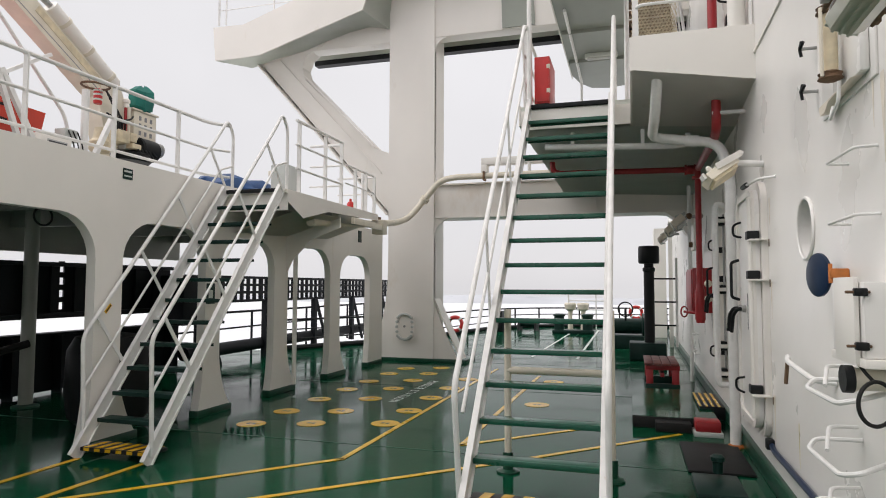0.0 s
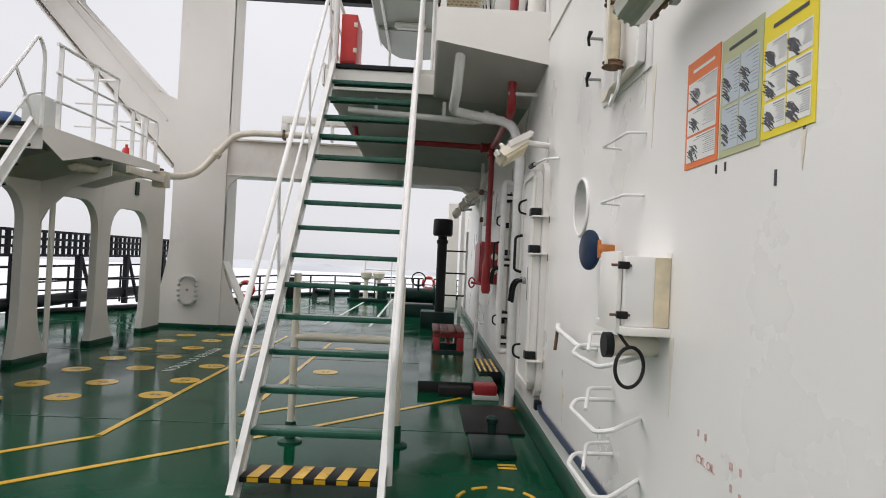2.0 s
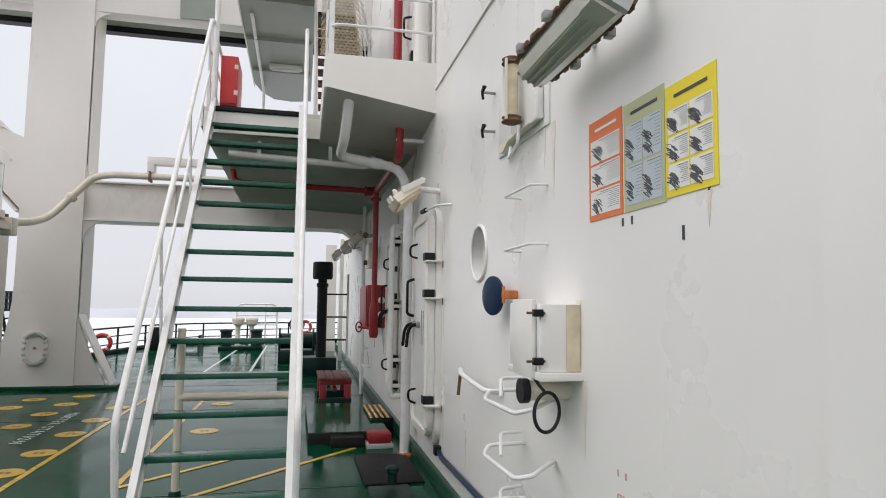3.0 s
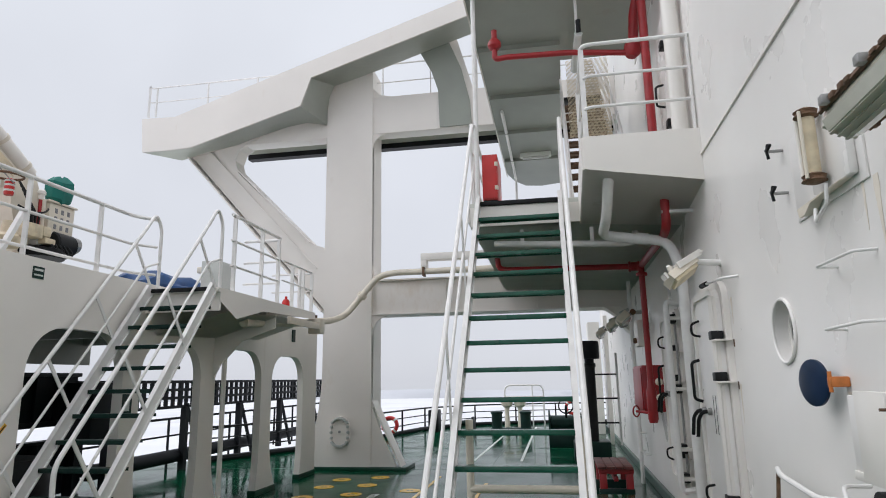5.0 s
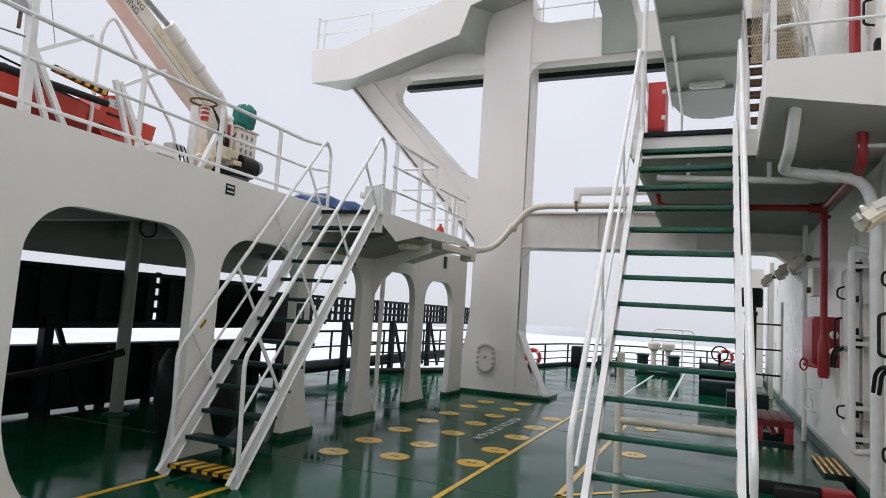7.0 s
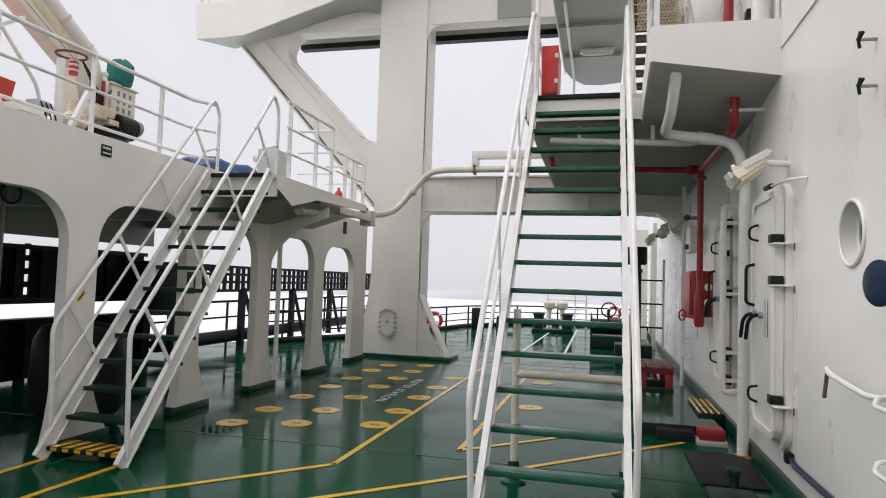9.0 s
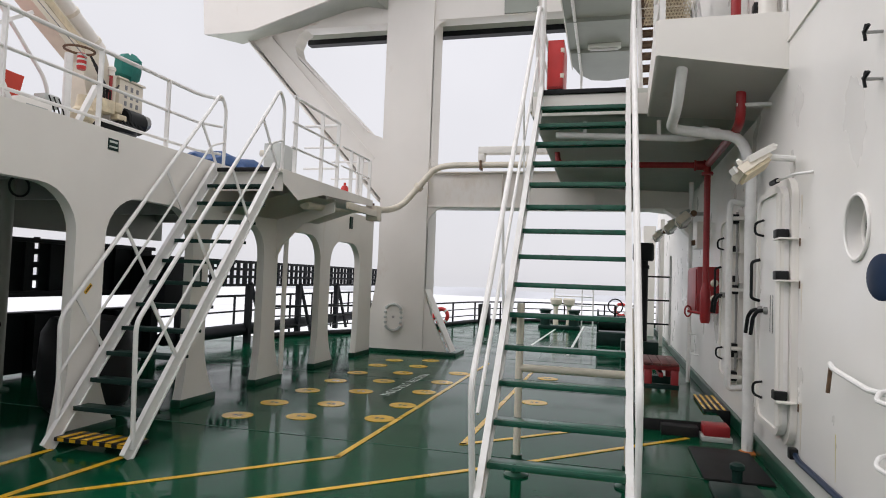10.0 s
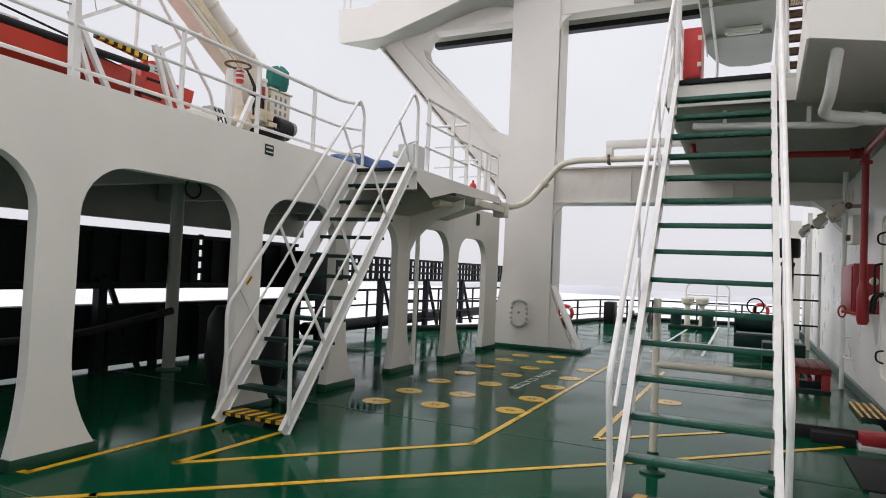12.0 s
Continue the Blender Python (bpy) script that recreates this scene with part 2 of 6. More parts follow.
def tube(points, r, sides=10, bend=0.0, bm=None, closed=False):
    """A round bar or pipe along a path."""
    bm = bm or bmesh.new()
    pts = rounded(points, bend, closed)
    n = len(pts)
    rings, u = [], None
    for i, p in enumerate(pts):
        if closed:
            d = (pts[(i + 1) % n] - pts[i - 1]).normalized()
        else:
            d = (pts[min(i + 1, n - 1)] - pts[max(i - 1, 0)]).normalized()
        if u is None:
            u = d.orthogonal().normalized()
        u = (u - d * u.dot(d)).normalized()
        w = d.cross(u)
        rings.append([bm.verts.new(p + (u * math.cos(a) + w * math.sin(a)) * r) for a in (2 * math.pi * k / sides for k in range(sides))])
    for i in range(n if closed else n - 1):
        a, b = rings[i], rings[(i + 1) % n]
        for k in range(sides):
            bm.faces.new((a[k], a[(k + 1) % sides], b[(k + 1) % sides], b[k]))
    if not closed:
        bm.faces.new(rings[0][::-1])
        bm.faces.new(rings[-1])
    return bm


def lathe(profile, at, axis=(0, 0, 1), sides=24, bm=None):
    """A turned form: (radius, height) pairs along an axis."""
    bm = bm or bmesh.new()
    m = Vector(axis).to_track_quat("Z", "Y").to_matrix().to_4x4()
    m.translation = Vector(at)
    rings = []
    for r, h in profile:
        rings.append([bm.verts.new(m @ Vector((max(r, 1e-4) * math.cos(2 * math.pi * k / sides), max(r, 1e-4) * math.sin(2 * math.pi * k / sides), h))) for k in range(sides)])
    for a, b in zip(rings, rings[1:]):
        for k in range(sides):
            bm.faces.new((a[k], a[(k + 1) % sides], b[(k + 1) % sides], b[k]))
    bm.faces.new(rings[0][::-1])
    bm.faces.new(rings[-1])
    return bm


def plate(outline, place, depth, holes=(), bm=None):
    """A plate cut to a 2D outline with holes; place(u, v) gives the world point, depth the thickness as a vector."""
    bm = bm or bmesh.new()
    loops = []
    for loop in (outline, *holes):
        vs = [bm.verts.new(place(p[0], p[1])) for p in loop]
        loops += [bm.edges.new((vs[i], vs[(i + 1) % len(vs)])) for i in range(len(vs))]
    faces = [f for f in bmesh.ops.triangle_fill(bm, edges=loops, use_beauty=True)["geom"] if isinstance(f, bmesh.types.BMFace)]
    up = bmesh.ops.extrude_face_region(bm, geom=faces)
    bmesh.ops.translate(bm, verts=[v for v in up["geom"] if isinstance(v, bmesh.types.BMVert)], vec=depth)
    return bm


def arc(cx, cy, r, a0, a1, n=8):
    return [(cx + r * math.cos(radians(a0 + (a1 - a0) * k / n)), cy + r * math.sin(radians(a0 + (a1 - a0) * k / n))) for k in range(n + 1)]


def slab2(x0, y0, x1, y1, r, n=6):
    """A rounded rectangle as an outline."""
    return arc(x1 - r, y1 - r, r, 0, 90, n) + arc(x0 + r, y1 - r, r, 90, 180, n) + arc(x0 + r, y0 + r, r, 180, 270, n) + arc(x1 - r, y0 + r, r, 270, 360, n)


def lettering(text, size, m, mat, name, label, parent=None, spread=1.0):
    cu = bpy.data.curves.new(name, "FONT")
    cu.body, cu.size, cu.extrude, cu.align_x, cu.align_y = text, size, 0.001, "CENTER", "CENTER"
    cu.space_character = spread
    tmp = bpy.data.objects.new(name, cu)
    me = bpy.data.meshes.new_from_object(tmp)
    bpy.data.objects.remove(tmp)
    me.materials.clear()
    me.materials.append(mat)
    me.transform(m if parent is None else Matrix.Translation(-ROOT[parent.name]) @ m)
    ob = new(name, me)
    if parent is not None:
        ob.parent = parent
    else:
        tagged(ob, label, "marking", kind="structure")
    return ob


XW = 0.0      # face of the deckhouse
XL = -6.0     # face of the arcade bulkhead
YG = 10.98    # after face of the gantry


# ---- large structure ----
solid("deck", plate([(-10.2, -14), (14, -14), (14, 20), (6, 24.1), (2, 24.6), (-1.5, 24.3), (-4.6, 23.3), (-6.2, 21.1), (-7.0, 17.4), (-8.1, 14.4), (-10.2, 11.5)], lambda u, v: (u, v, 0.0), Vector((0, 0, -0.3))), DECK, "wet dark green painted steel deck with puddles", "deck")
TRIM = pose(0, 0, 0, -1.4)  # the ship rides a little by the stern
bm = bmesh.new()
bmesh.ops.create_grid(bm, x_segments=60, y_segments=60, size=4500, matrix=TRIM @ Matrix.Translation((0, 0, -9)))
solid("sea", bm, ICE, "snow-covered sea ice reaching the horizon", "sea ice")

# far shore: a low ridge
bm = bmesh.new()
prev = None
for k in range(181):
    a = radians(-90 + k)
    rad = 3300
    h = 22 + 55 * max(0.0, noise.noise(Vector((k * 0.045, 3.1, 0)))) + 10 * noise.noise(Vector((k * 0.3, 1.0, 0)))
    x, y = rad * math.sin(a), rad * math.cos(a)
    cur = (bm.verts.new((x, y, -9)), bm.verts.new((x * 1.05, y * 1.05, h)), bm.verts.new((x * 1.3, y * 1.3, h * 0.8)))
    if prev:
        bm.faces.new((prev[0], cur[0], cur[1], prev[1]))
        bm.faces.new((prev[1], cur[1], cur[2], prev[2]))
    prev = cur
bmesh.ops.transform(bm, verts=bm.verts, matrix=TRIM)
solid("backdrop_shore", bm, HILL, "low snowy shore far across the ice", "shore")

# deckhouse wall, with a slightly proud plate at its after end
PORT = (2.85, 1.95, 0.185)  # portlight: y, z, radius
solid("wall_deckhouse", plate([(-0.19, 0), (21.0, 0), (21.0, 9.0), (-0.19, 9.0)], lambda u, v: (XW, u, v), Vector((0.35, 0, 0)), holes=[arc(*PORT, 0, 350, 35)]), WALLP, "white painted steel deckhouse wall", "wall")
solid("wall_deckhouse_aft", box((XW - 0.05, -14, 0), (0.35, -0.19, 9.0)), WALLP, "white painted steel deckhouse wall panel", "wall")
solid("wall_deckhouse_fore", box((0.35, 20.65, 0), (13.0, 21.0, 9.0)), WALLP, "white painted fore end of the deckhouse", "wall")
bm = box((XW - 0.055, -0.19, 0.0), (XW, 21.0, 0.14), 0.008)
solid("baseboard_deckhouse", bm, COAM, "dark green coaming along the deckhouse foot", "coaming")
solid("trim_weld_line", beam((-0.006, 1.2, 3.67), (-0.006, 4.43, 3.67), 0.02, 0.025), WHITE, "thin raised weld ridge on the white wall", "weld")


def arcade_outline():
    piers = [(-3.3, -2.8), (-1.1, -0.7), (1.26, 1.58), (3.25, 3.59), (4.90, 5.20), (6.45, 6.82), (8.22, 8.60), (9.93, 10.58)]
    tops = [2.25, 2.25, 2.25, 2.24, 2.20, 2.18, 2.14]
    z0, ztop = 0.0, 2.85
    line = [(piers[0][0], z0)]
    for (a0, a1), (b0, b1), top in zip(piers, piers[1:], tops):
        r, f = min(0.42, (b0 - a1) * 0.40), 0.28
        line += [(a1 + f * 0.85, z0), (a1 + f * 0.85, z0 + 0.06)]
        line += [(a1 + f * 0.85 * (1 - t) ** 2.2, z0 + 0.06 + 0.75 * t) for t in (0.15, 0.3, 0.5, 0.7, 0.85, 1.0)]
        line += arc(a1 + r, top - r, r, 180, 90, 7)
        line += arc(b0 - r, top - r, r, 90, 0, 7)
        line += [(b0 - f * 0.3 * (1 - t) ** 2.2, z0 + 0.06 + 0.75 * t) for t in (1.0, 0.85, 0.7, 0.5, 0.3, 0.15)]
        line += [(b0 - f * 0.3, z0 + 0.06), (b0 - f * 0.3, z0)]
    line += [(piers[-1][1], z0), (piers[-1][1], 2.70), (8.45, 2.70), (8.35, ztop), (piers[0][0], ztop)]
    return line, piers


outline, PIERS = arcade_outline()
solid("wall_arcade", plate(outline, lambda u, v: (XL, u, v), Vector((-0.11, 0, 0))), WHITE, "white steel bulkhead with rounded arched openings", "bulkhead")
for a, b in PIERS:
    solid("coaming_pier", box((XL - 0.12, a - 0.09, 0), (XL + 0.012, min(b + 0.26, 10.59), 0.085), 0.004), COAM, "dark green foot of a white pier", "coaming")
# slab, girder and beams carry the passage's shade in their paint
solid("deck_upper_port", box((-9.3, -3.3, 2.66), (XL - 0.11, 8.35, 2.84)), PASSAGE_SHADE, "upper deck plating over the side passage", "deck")
solid("girder_port", box((-9.3, -3.3, 2.04), (-9.2, 8.35, 2.66)), PASSAGE_SHADE, "deep edge girder under the upper deck", "girder")
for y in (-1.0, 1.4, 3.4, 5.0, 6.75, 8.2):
    solid("deck_beam", box((-9.2, y - 0.05, 2.36), (XL - 0.11, y + 0.05, 2.66)), PASSAGE_SHADE, "transverse beam under the upper deck", "beam")

# ---- gantry ----
gx = lambda u, v: (u, YG, v)
YW = 11.03    # the transverse web just behind the column's after face
gw3 = lambda u, v: (u, YW, v)
gantry = thing("gantry", (-5.5, 11.3, 0), "massive white welded steel gantry frame on the green deck", "gantry")
col = [(-6.20, 0), (-5.01, 0), (-5.01, 8.40), (-5.36, 8.32), (-6.03, 8.12), (-6.03, 1.9)] + [(-6.03 - 0.16 * t * t, 1.9 - 1.2 * t) for t in (0.3, 0.6, 0.8, 1.0)]
part("column", plate(col, gx, Vector((0, 0.72, 0))), GANTRY, gantry)
# web plates beside the column: flared foot, rounded corners at the beams
foot = [(-5.08, 0), (-4.52, 0), (-4.52, 0.10)] + [(-5.01 + 0.49 * (1 - t) ** 1.3, 0.1 + 1.2 * t) for t in (0.2, 0.4, 0.6, 0.8, 1.0)]
foot += [(-5.01, 2.60)] + [(-4.61 - 0.40 * math.cos(radians(a)), 2.60 + 0.40 * math.sin(radians(a))) for a in (20, 40, 60, 80, 90)] + [(-5.08, 3.00)]
part("foot_web", plate(foot, gw3, Vector((0, 0.05, 0))), GANTRY, gantry)
part("foot_flange", beam((-5.02, YW + 0.20, 1.32), (-4.42, YW + 0.20, 0.05), 0.40, 0.03), GANTRY, gantry)
part("foot_flange", box((-5.03, YW + 0.05, 1.30), (-5.0, YW + 0.40, 2.70)), GANTRY, gantry)
part("knee_web", plate([(-5.08, 3.72), (-4.66, 3.72), (-4.85, 3.76), (-4.97, 3.84), (-5.01, 4.02), (-5.01, 6.60)] + arc(-4.73, 6.60, 0.28, 180, 95, 5) + [(-5.08, 6.91)], gw3, Vector((0, 0.05, 0))), GANTRY, gantry)
part("knee_flange", box((-5.03, YW + 0.05, 4.0), (-5.005, YW + 0.55, 6.62)), GANTRY, gantry)
part("head_web", plate([(-5.08, 7.74), (-4.6, 7.74), (-4.86, 7.80), (-5.0, 7.94), (-5.06, 8.20), (-5.08, 8.40)], gw3, Vector((0, 0.05, 0))), GANTRY, gantry)
part("foot_coaming", box((-6.27, YG - 0.02, 0), (-4.30, YG + 0.78, 0.07), 0.005), COAM, gantry, "dark green painted foot")
part("low_beam", box((-5.07, YW + 0.03, 3.03), (0.2, YW + 0.55, 3.69), 0.01), GANTRY, gantry)
part("low_flange", box((-5.07, YW - 0.04, 3.00), (0.2, YW + 0.6, 3.03)), GANTRY, gantry)
part("low_top_flange", box((-5.07, YW - 0.04, 3.69), (0.2, YW + 0.6, 3.72)), GANTRY, gantry)
for x in (-3.50, -1.7):
    part("stiffener", box((x, YW - 0.02, 3.03), (x + 0.02, YW + 0.03, 3.69)), GANTRY, gantry)
part("corner_gusset", plate([(-0.42, 3.0), (0.15, 3.0), (0.15, 2.40)] + [(-0.05 - 0.37 * t, 2.45 + 0.55 * t ** 0.4) for t in (0.05, 0.2, 0.5)], gw3, Vector((0, 0.4, 0))), GANTRY, gantry)
part("top_beam", box((-8.4, YG + 0.04, 6.90), (-6.03, YG + 0.40, 7.74), 0.01), GANTRY, gantry)
part("top_beam", box((-5.07, YG + 0.04, 6.90), (0.2, YG + 0.40, 7.74), 0.01), GANTRY, gantry)
# undersides behind the beam: part of their shade is in the paint
part("beam_soffit", box((-8.4, YG + 0.40, 7.22), (0.2, YG + 1.0, 7.25)), UNDER_SHADE, gantry)
part("rail_girder", box((-8.35, YG + 1.0, 7.02), (0.2, YG + 1.12, 7.74)), UNDER_SHADE, gantry)
part("crane_rail", box((-8.35, YG + 0.94, 6.90), (0.2, YG + 1.14, 7.02)), BLACK, gantry, "black rail under the top beam")
strut = [(-6.03, 3.15), (-6.03, 4.40), (-6.09, 4.47), (-6.22, 4.51), (-6.39, 4.59), (-8.10, 6.26), (-8.19, 6.56), (-8.10, 6.80), (-7.95, 6.90), (-9.40, 6.90)]
part("strut", plate(strut, lambda u, v: (u, YG + 0.05, v), Vector((0, 0.40, 0))), GANTRY, gantry)
part("strut_flange", beam((-9.46, YG + 0.2, 6.88), (-6.05, YG + 0.2, 3.10), 0.55, 0.03), GANTRY, gantry)
part("strut_rib", beam((-8.80, YG + 0.03, 6.80), (-6.22, YG + 0.03, 4.02), 0.05, 0.03), GANTRY, gantry)
part("strut_top_flange", beam((-8.12, YG + 0.2, 6.34), (-6.37, YG + 0.2, 4.58), 0.5, 0.025), GANTRY, gantry)
# inclined arm carried forward of the column: a fascia, a curved soffit and a thin top
YA = 10.1
ax = lambda u, v: (u, YA, v)
arm = [(-9.83, 6.55), (-9.2, 6.55), (-8.71, 6.57), (-6.30, 7.27), (-6.08, 7.88), (-2.82, 8.88), (0.2, 9.81), (0.2, 10.27), (-2.88, 9.28), (-9.13, 7.29), (-9.90, 7.31)]
part("arm_front", plate(arm, ax, Vector((0, 0.04, 0))), GANTRY, gantry)
near = [(-9.83, 6.55), (-9.2, 6.55), (-8.71, 6.57), (-8.0, 6.775), (-7.3, 6.98), (-6.7, 7.155), (-6.30, 7.27), (-6.22, 7.48), (-6.15, 7.68), (-6.08, 7.88), (-5.5, 8.06), (-2.82, 8.88), (0.2, 9.81)]
far = [(-9.46, 6.64), (-8.9, 6.78), (-8.13, 6.90), (-7.59, 7.06), (-6.95, 7.22), (-6.51, 7.28), (-6.03, 7.18), (-6.03, 7.50), (-5.99, 7.85), (-5.88, 8.09), (-5.36, 8.22), (-2.94, 8.95), (0.2, 9.88)]
bm = bmesh.new()
vs = [(bm.verts.new((a[0], YA + 0.04, a[1])), bm.verts.new((b[0], YG - 0.005, b[1]))) for a, b in zip(near, far)]
for a, b in zip(vs, vs[1:]):
    bm.faces.new((a[0], b[0], b[1], a[1]))
bmesh.ops.solidify(bm, geom=bm.faces[:], thickness=0.03)
# arm soffit toned darker than the gantry paint to carry its shade
part("arm_soffit", bm, UNDER_SHADE, gantry)
part("arm_web", plate([(-9.46, 6.66), (-8.13, 6.92), (-7.7, 6.98), (-7.59, 7.08), (-6.95, 7.24), (-6.51, 7.30), (-6.03, 7.24), (-6.03, 8.03), (-8.9, 7.2), (-9.46, 7.1)], gx, Vector((0, 0.03, 0))), GANTRY, gantry)
part("arm_web", plate([(-5.19, 8.28), (-2.94, 8.97), (0.2, 9.90), (0.2, 10.2), (-5.19, 8.45)], gx, Vector((0, 0.03, 0))), GANTRY, gantry)
part("arm_top", beam((-9.13, 10.56, 7.29), (0.2, 10.56, 10.26), 0.86, 0.02), GANTRY, gantry)
# brace web: the shade on its sideways face is put into the paint
part("brace_web", plate([(-3.94, 8.66), (-3.31, 8.86), (-3.05, 8.2), (-2.89, 7.48), (-2.86, 6.92), (-3.54, 6.92), (-3.56, 7.74), (-3.70, 8.2)], lambda u, v: (u, YG - 0.01, v), Vector((0, 0.04, 0))), DEEP_SHADE, gantry)
part("brace_flange", beam((-3.30, YG + 0.12, 8.95), (-2.84, YG + 0.12, 7.3), 0.03, 0.3), GANTRY, gantry)
cover = part("manhole_cover", plate(slab2(-5.83, 0.42, -5.43, 1.02, 0.19, 8), lambda u, v: (u, YG - 0.03, v), Vector((0, 0.03, 0))), GANTRY, gantry)
part("cover_plate", plate(slab2(-5.76, 0.50, -5.50, 0.94, 0.12, 8), lambda u, v: (u, YG - 0.036, v), Vector((0, 0.006, 0))), GANTRY, cover)
for k in range(24):
    a = 2 * math.pi * k / 24
    px, pz = 0.172 * math.cos(a), 0.15 * math.sin(a) + 0.115 * max(-1.0, min(1.0, 2.2 * math.sin(a)))
    part("bolt", lathe([(0.029, 0), (0.029, 0.045), (0.016, 0.052)], (-5.63 + px, YG - 0.03, 0.72 + pz), (0, -1, 0), 6), GREYB, cover)
part("centre_stud", lathe([(0.026, 0), (0.026, 0.03)], (-5.63, YG - 0.036, 0.73), (0, -1, 0), 8), STEEL, cover)


def railing(name, corners, height, posts, label, rails=(1.0, 0.66, 0.33), r=0.021, bend=0.12, mat=None, group=""):
    """A ship's rail: round rails on flat posts. corners: foot points; posts: (run, t) along the corners."""
    mat = mat or RAILP
    pts = [Vector(c) for c in corners]
    root = thing(name, pts[0], label, "railing", group)
    for k, f in enumerate(rails):
        part("top_rail" if k == 0 else "mid_rail", tube([p + Vector((0, 0, height * f)) for p in pts], r if k == 0 else r * 0.75, 8, bend), mat, root)
    for k, t in posts:
        p = pts[k].lerp(pts[k + 1], t)
        d = (pts[k + 1] - pts[k]).normalized()
        part("post", beam(p, p + Vector((0, 0, height)), 0.05, 0.018, up=d), mat, root)
    return root


# rails on the gantry's arm and top beam
railing("arm_rail", [(-6.3, 10.98, 7.76), (-10.33, 10.98, 7.76), (-9.80, 10.16, 7.36)], 0.72, [(0, 0.05), (0, 0.35), (0, 0.65), (0, 0.97), (1, 0.95)], "thin white rail on the gantry arm", rails=(1.0, 0.5), r=0.018)
railing("beam_rail", [(-5.1, 11.3, 7.78), (-0.4, 11.3, 7.78)], 0.87, [(0, 0.05), (0, 0.28), (0, 0.5), (0, 0.75)], "thin white rail on the top beam", rails=(1.0, 0.5), r=0.018)

# ---- stairs ----


def ship_stair(name, x0, x1, y0, z0, rise, going, count, label, drop=None, deep=0.15, tread_mat=None, run=0.2):
    """An open inclined ladder going forward; count treads, the lowest striped, and the top landing nosing."""
    root = thing(name, ((x0 + x1) / 2, y0, 0 if drop is None else z0 - drop), label, "stair")
    top = (y0 + count * going, z0 + count * rise)
    d = Vector((0, going, rise)).normalized()
    nrm = Vector((0, -d.z, d.y))
    for x in (x0 - 0.035, x1 + 0.035):
        a = Vector((x, y0, z0)) - d * ((z0 if drop is None else drop) / d.z) * 0.98
        b = Vector((x, top[0], top[1]))
        st = part("stringer", beam(a + nrm * 0.02, b + nrm * 0.02, 0.012, deep, up=nrm), RAILP, root)
        part("flange", beam(a + nrm * (0.02 + deep / 2), b + nrm * (0.02 + deep / 2), 0.045, 0.012, up=nrm), RAILP, st)
        part("flange", beam(a + nrm * (0.02 - deep / 2), b + nrm * (0.02 - deep / 2), 0.045, 0.012, up=nrm), RAILP, st)
    for k in range(count):
        y, z = y0 + k * going, z0 + k * rise
        if k == 0:
            t = part("striped_tread", box((x0 - 0.02, y - 0.04, z - 0.035), (x1 + 0.02, y + 0.2, z), 0.004), BLACK, root, "black lowest tread with yellow stripes")
            n = 6
            for s in range(n):
                u = x0 + (x1 - x0) * (s + 0.2) / n
                w = (x1 - x0) / n * 0.5
                part("stripe", plate([(u, y - 0.042), (u + w, y - 0.042), (u + w * 1.5, y + 0.19), (u + w * 0.5, y + 0.19)], lambda p, q, zz=z: (p, q, zz + 0.003), Vector((0, 0, 0.002))), YELLOW, t)
                part("stripe", box((u, y - 0.044, z - 0.03), (u + w, y - 0.0415, z - 0.003)), YELLOW, t)
        else:
            t = part("tread", box((x0 - 0.02, y - 0.02, z - 0.012), (x1 + 0.02, y + run, z), 0.003), tread_mat or TREAD, root)
            part("nosing", box((x0 - 0.02, y - 0.03, z - 0.036), (x1 + 0.02, y - 0.012, z + 0.004), 0.004), tread_mat or TREAD, t)
            part("back_lip", box((x0 - 0.02, y + run - 0.01, z - 0.03), (x1 + 0.02, y + run, z)), tread_mat or TREAD, t)
    part("landing_nosing", box((x0 - 0.02, top[0] - 0.03, top[1] - 0.04), (x1 + 0.02, top[0] + 0.25, top[1] + 0.006), 0.004), BLACK, root, "black landing edge")
    return root, d, top


R1, G1 = 0.236, 0.2
main, d1, top1 = ship_stair("inclined_stair", -2.12, -1.28, 2.6, 0.13, R1, G1, 15, "steep white steel ship stair with wet green treads", run=0.125)
LZ = top1[1]   # lower landing level
off = Vector((0, 0, 0.86))
for x, lean in ((-2.19, -0.015), (-1.205, 0.0)):
    a = Vector((x, 2.6, 0.10))
    b = Vector((x, top1[0], LZ))
    up = Vector((lean, -0.10, 0.80))
    part("handrail", tube([a + Vector((0, 0, 0.0)), a + up, b + up + Vector((0, 0.05, 0.15)), b + Vector((0, 0.28, 0.98)), b + Vector((0, 0.30, 0))], 0.021, 10, 0.10), RAILP, main)
    part("knee_rail", tube([a.lerp(b, 0.05) + up * 0.52, b + up * 0.55], 0.014, 8), RAILP, main)
    for t in (0.33, 0.66, 0.97):
        p = a.lerp(b, t)
        part("baluster", beam(p, p + up, 0.05, 0.014, up=(1, 0, 0)), RAILP, main)
for x in (-2.08, -1.22):
    part("prop", tube([(x, 3.78, 0.16), (x, 3.78, 1.38)], 0.030, 12), CREAM, main)
    part("prop_foot", lathe([(0.10, 0), (0.10, 0.015), (0.045, 0.03), (0.045, 0.17)], (x, 3.78, 0), sides=14), COAM, main, "green foot of a prop")
part("cross_tie", tube([(-2.08, 3.78, 0.86), (-1.22, 3.78, 0.86)], 0.032, 12), CREAM, main)

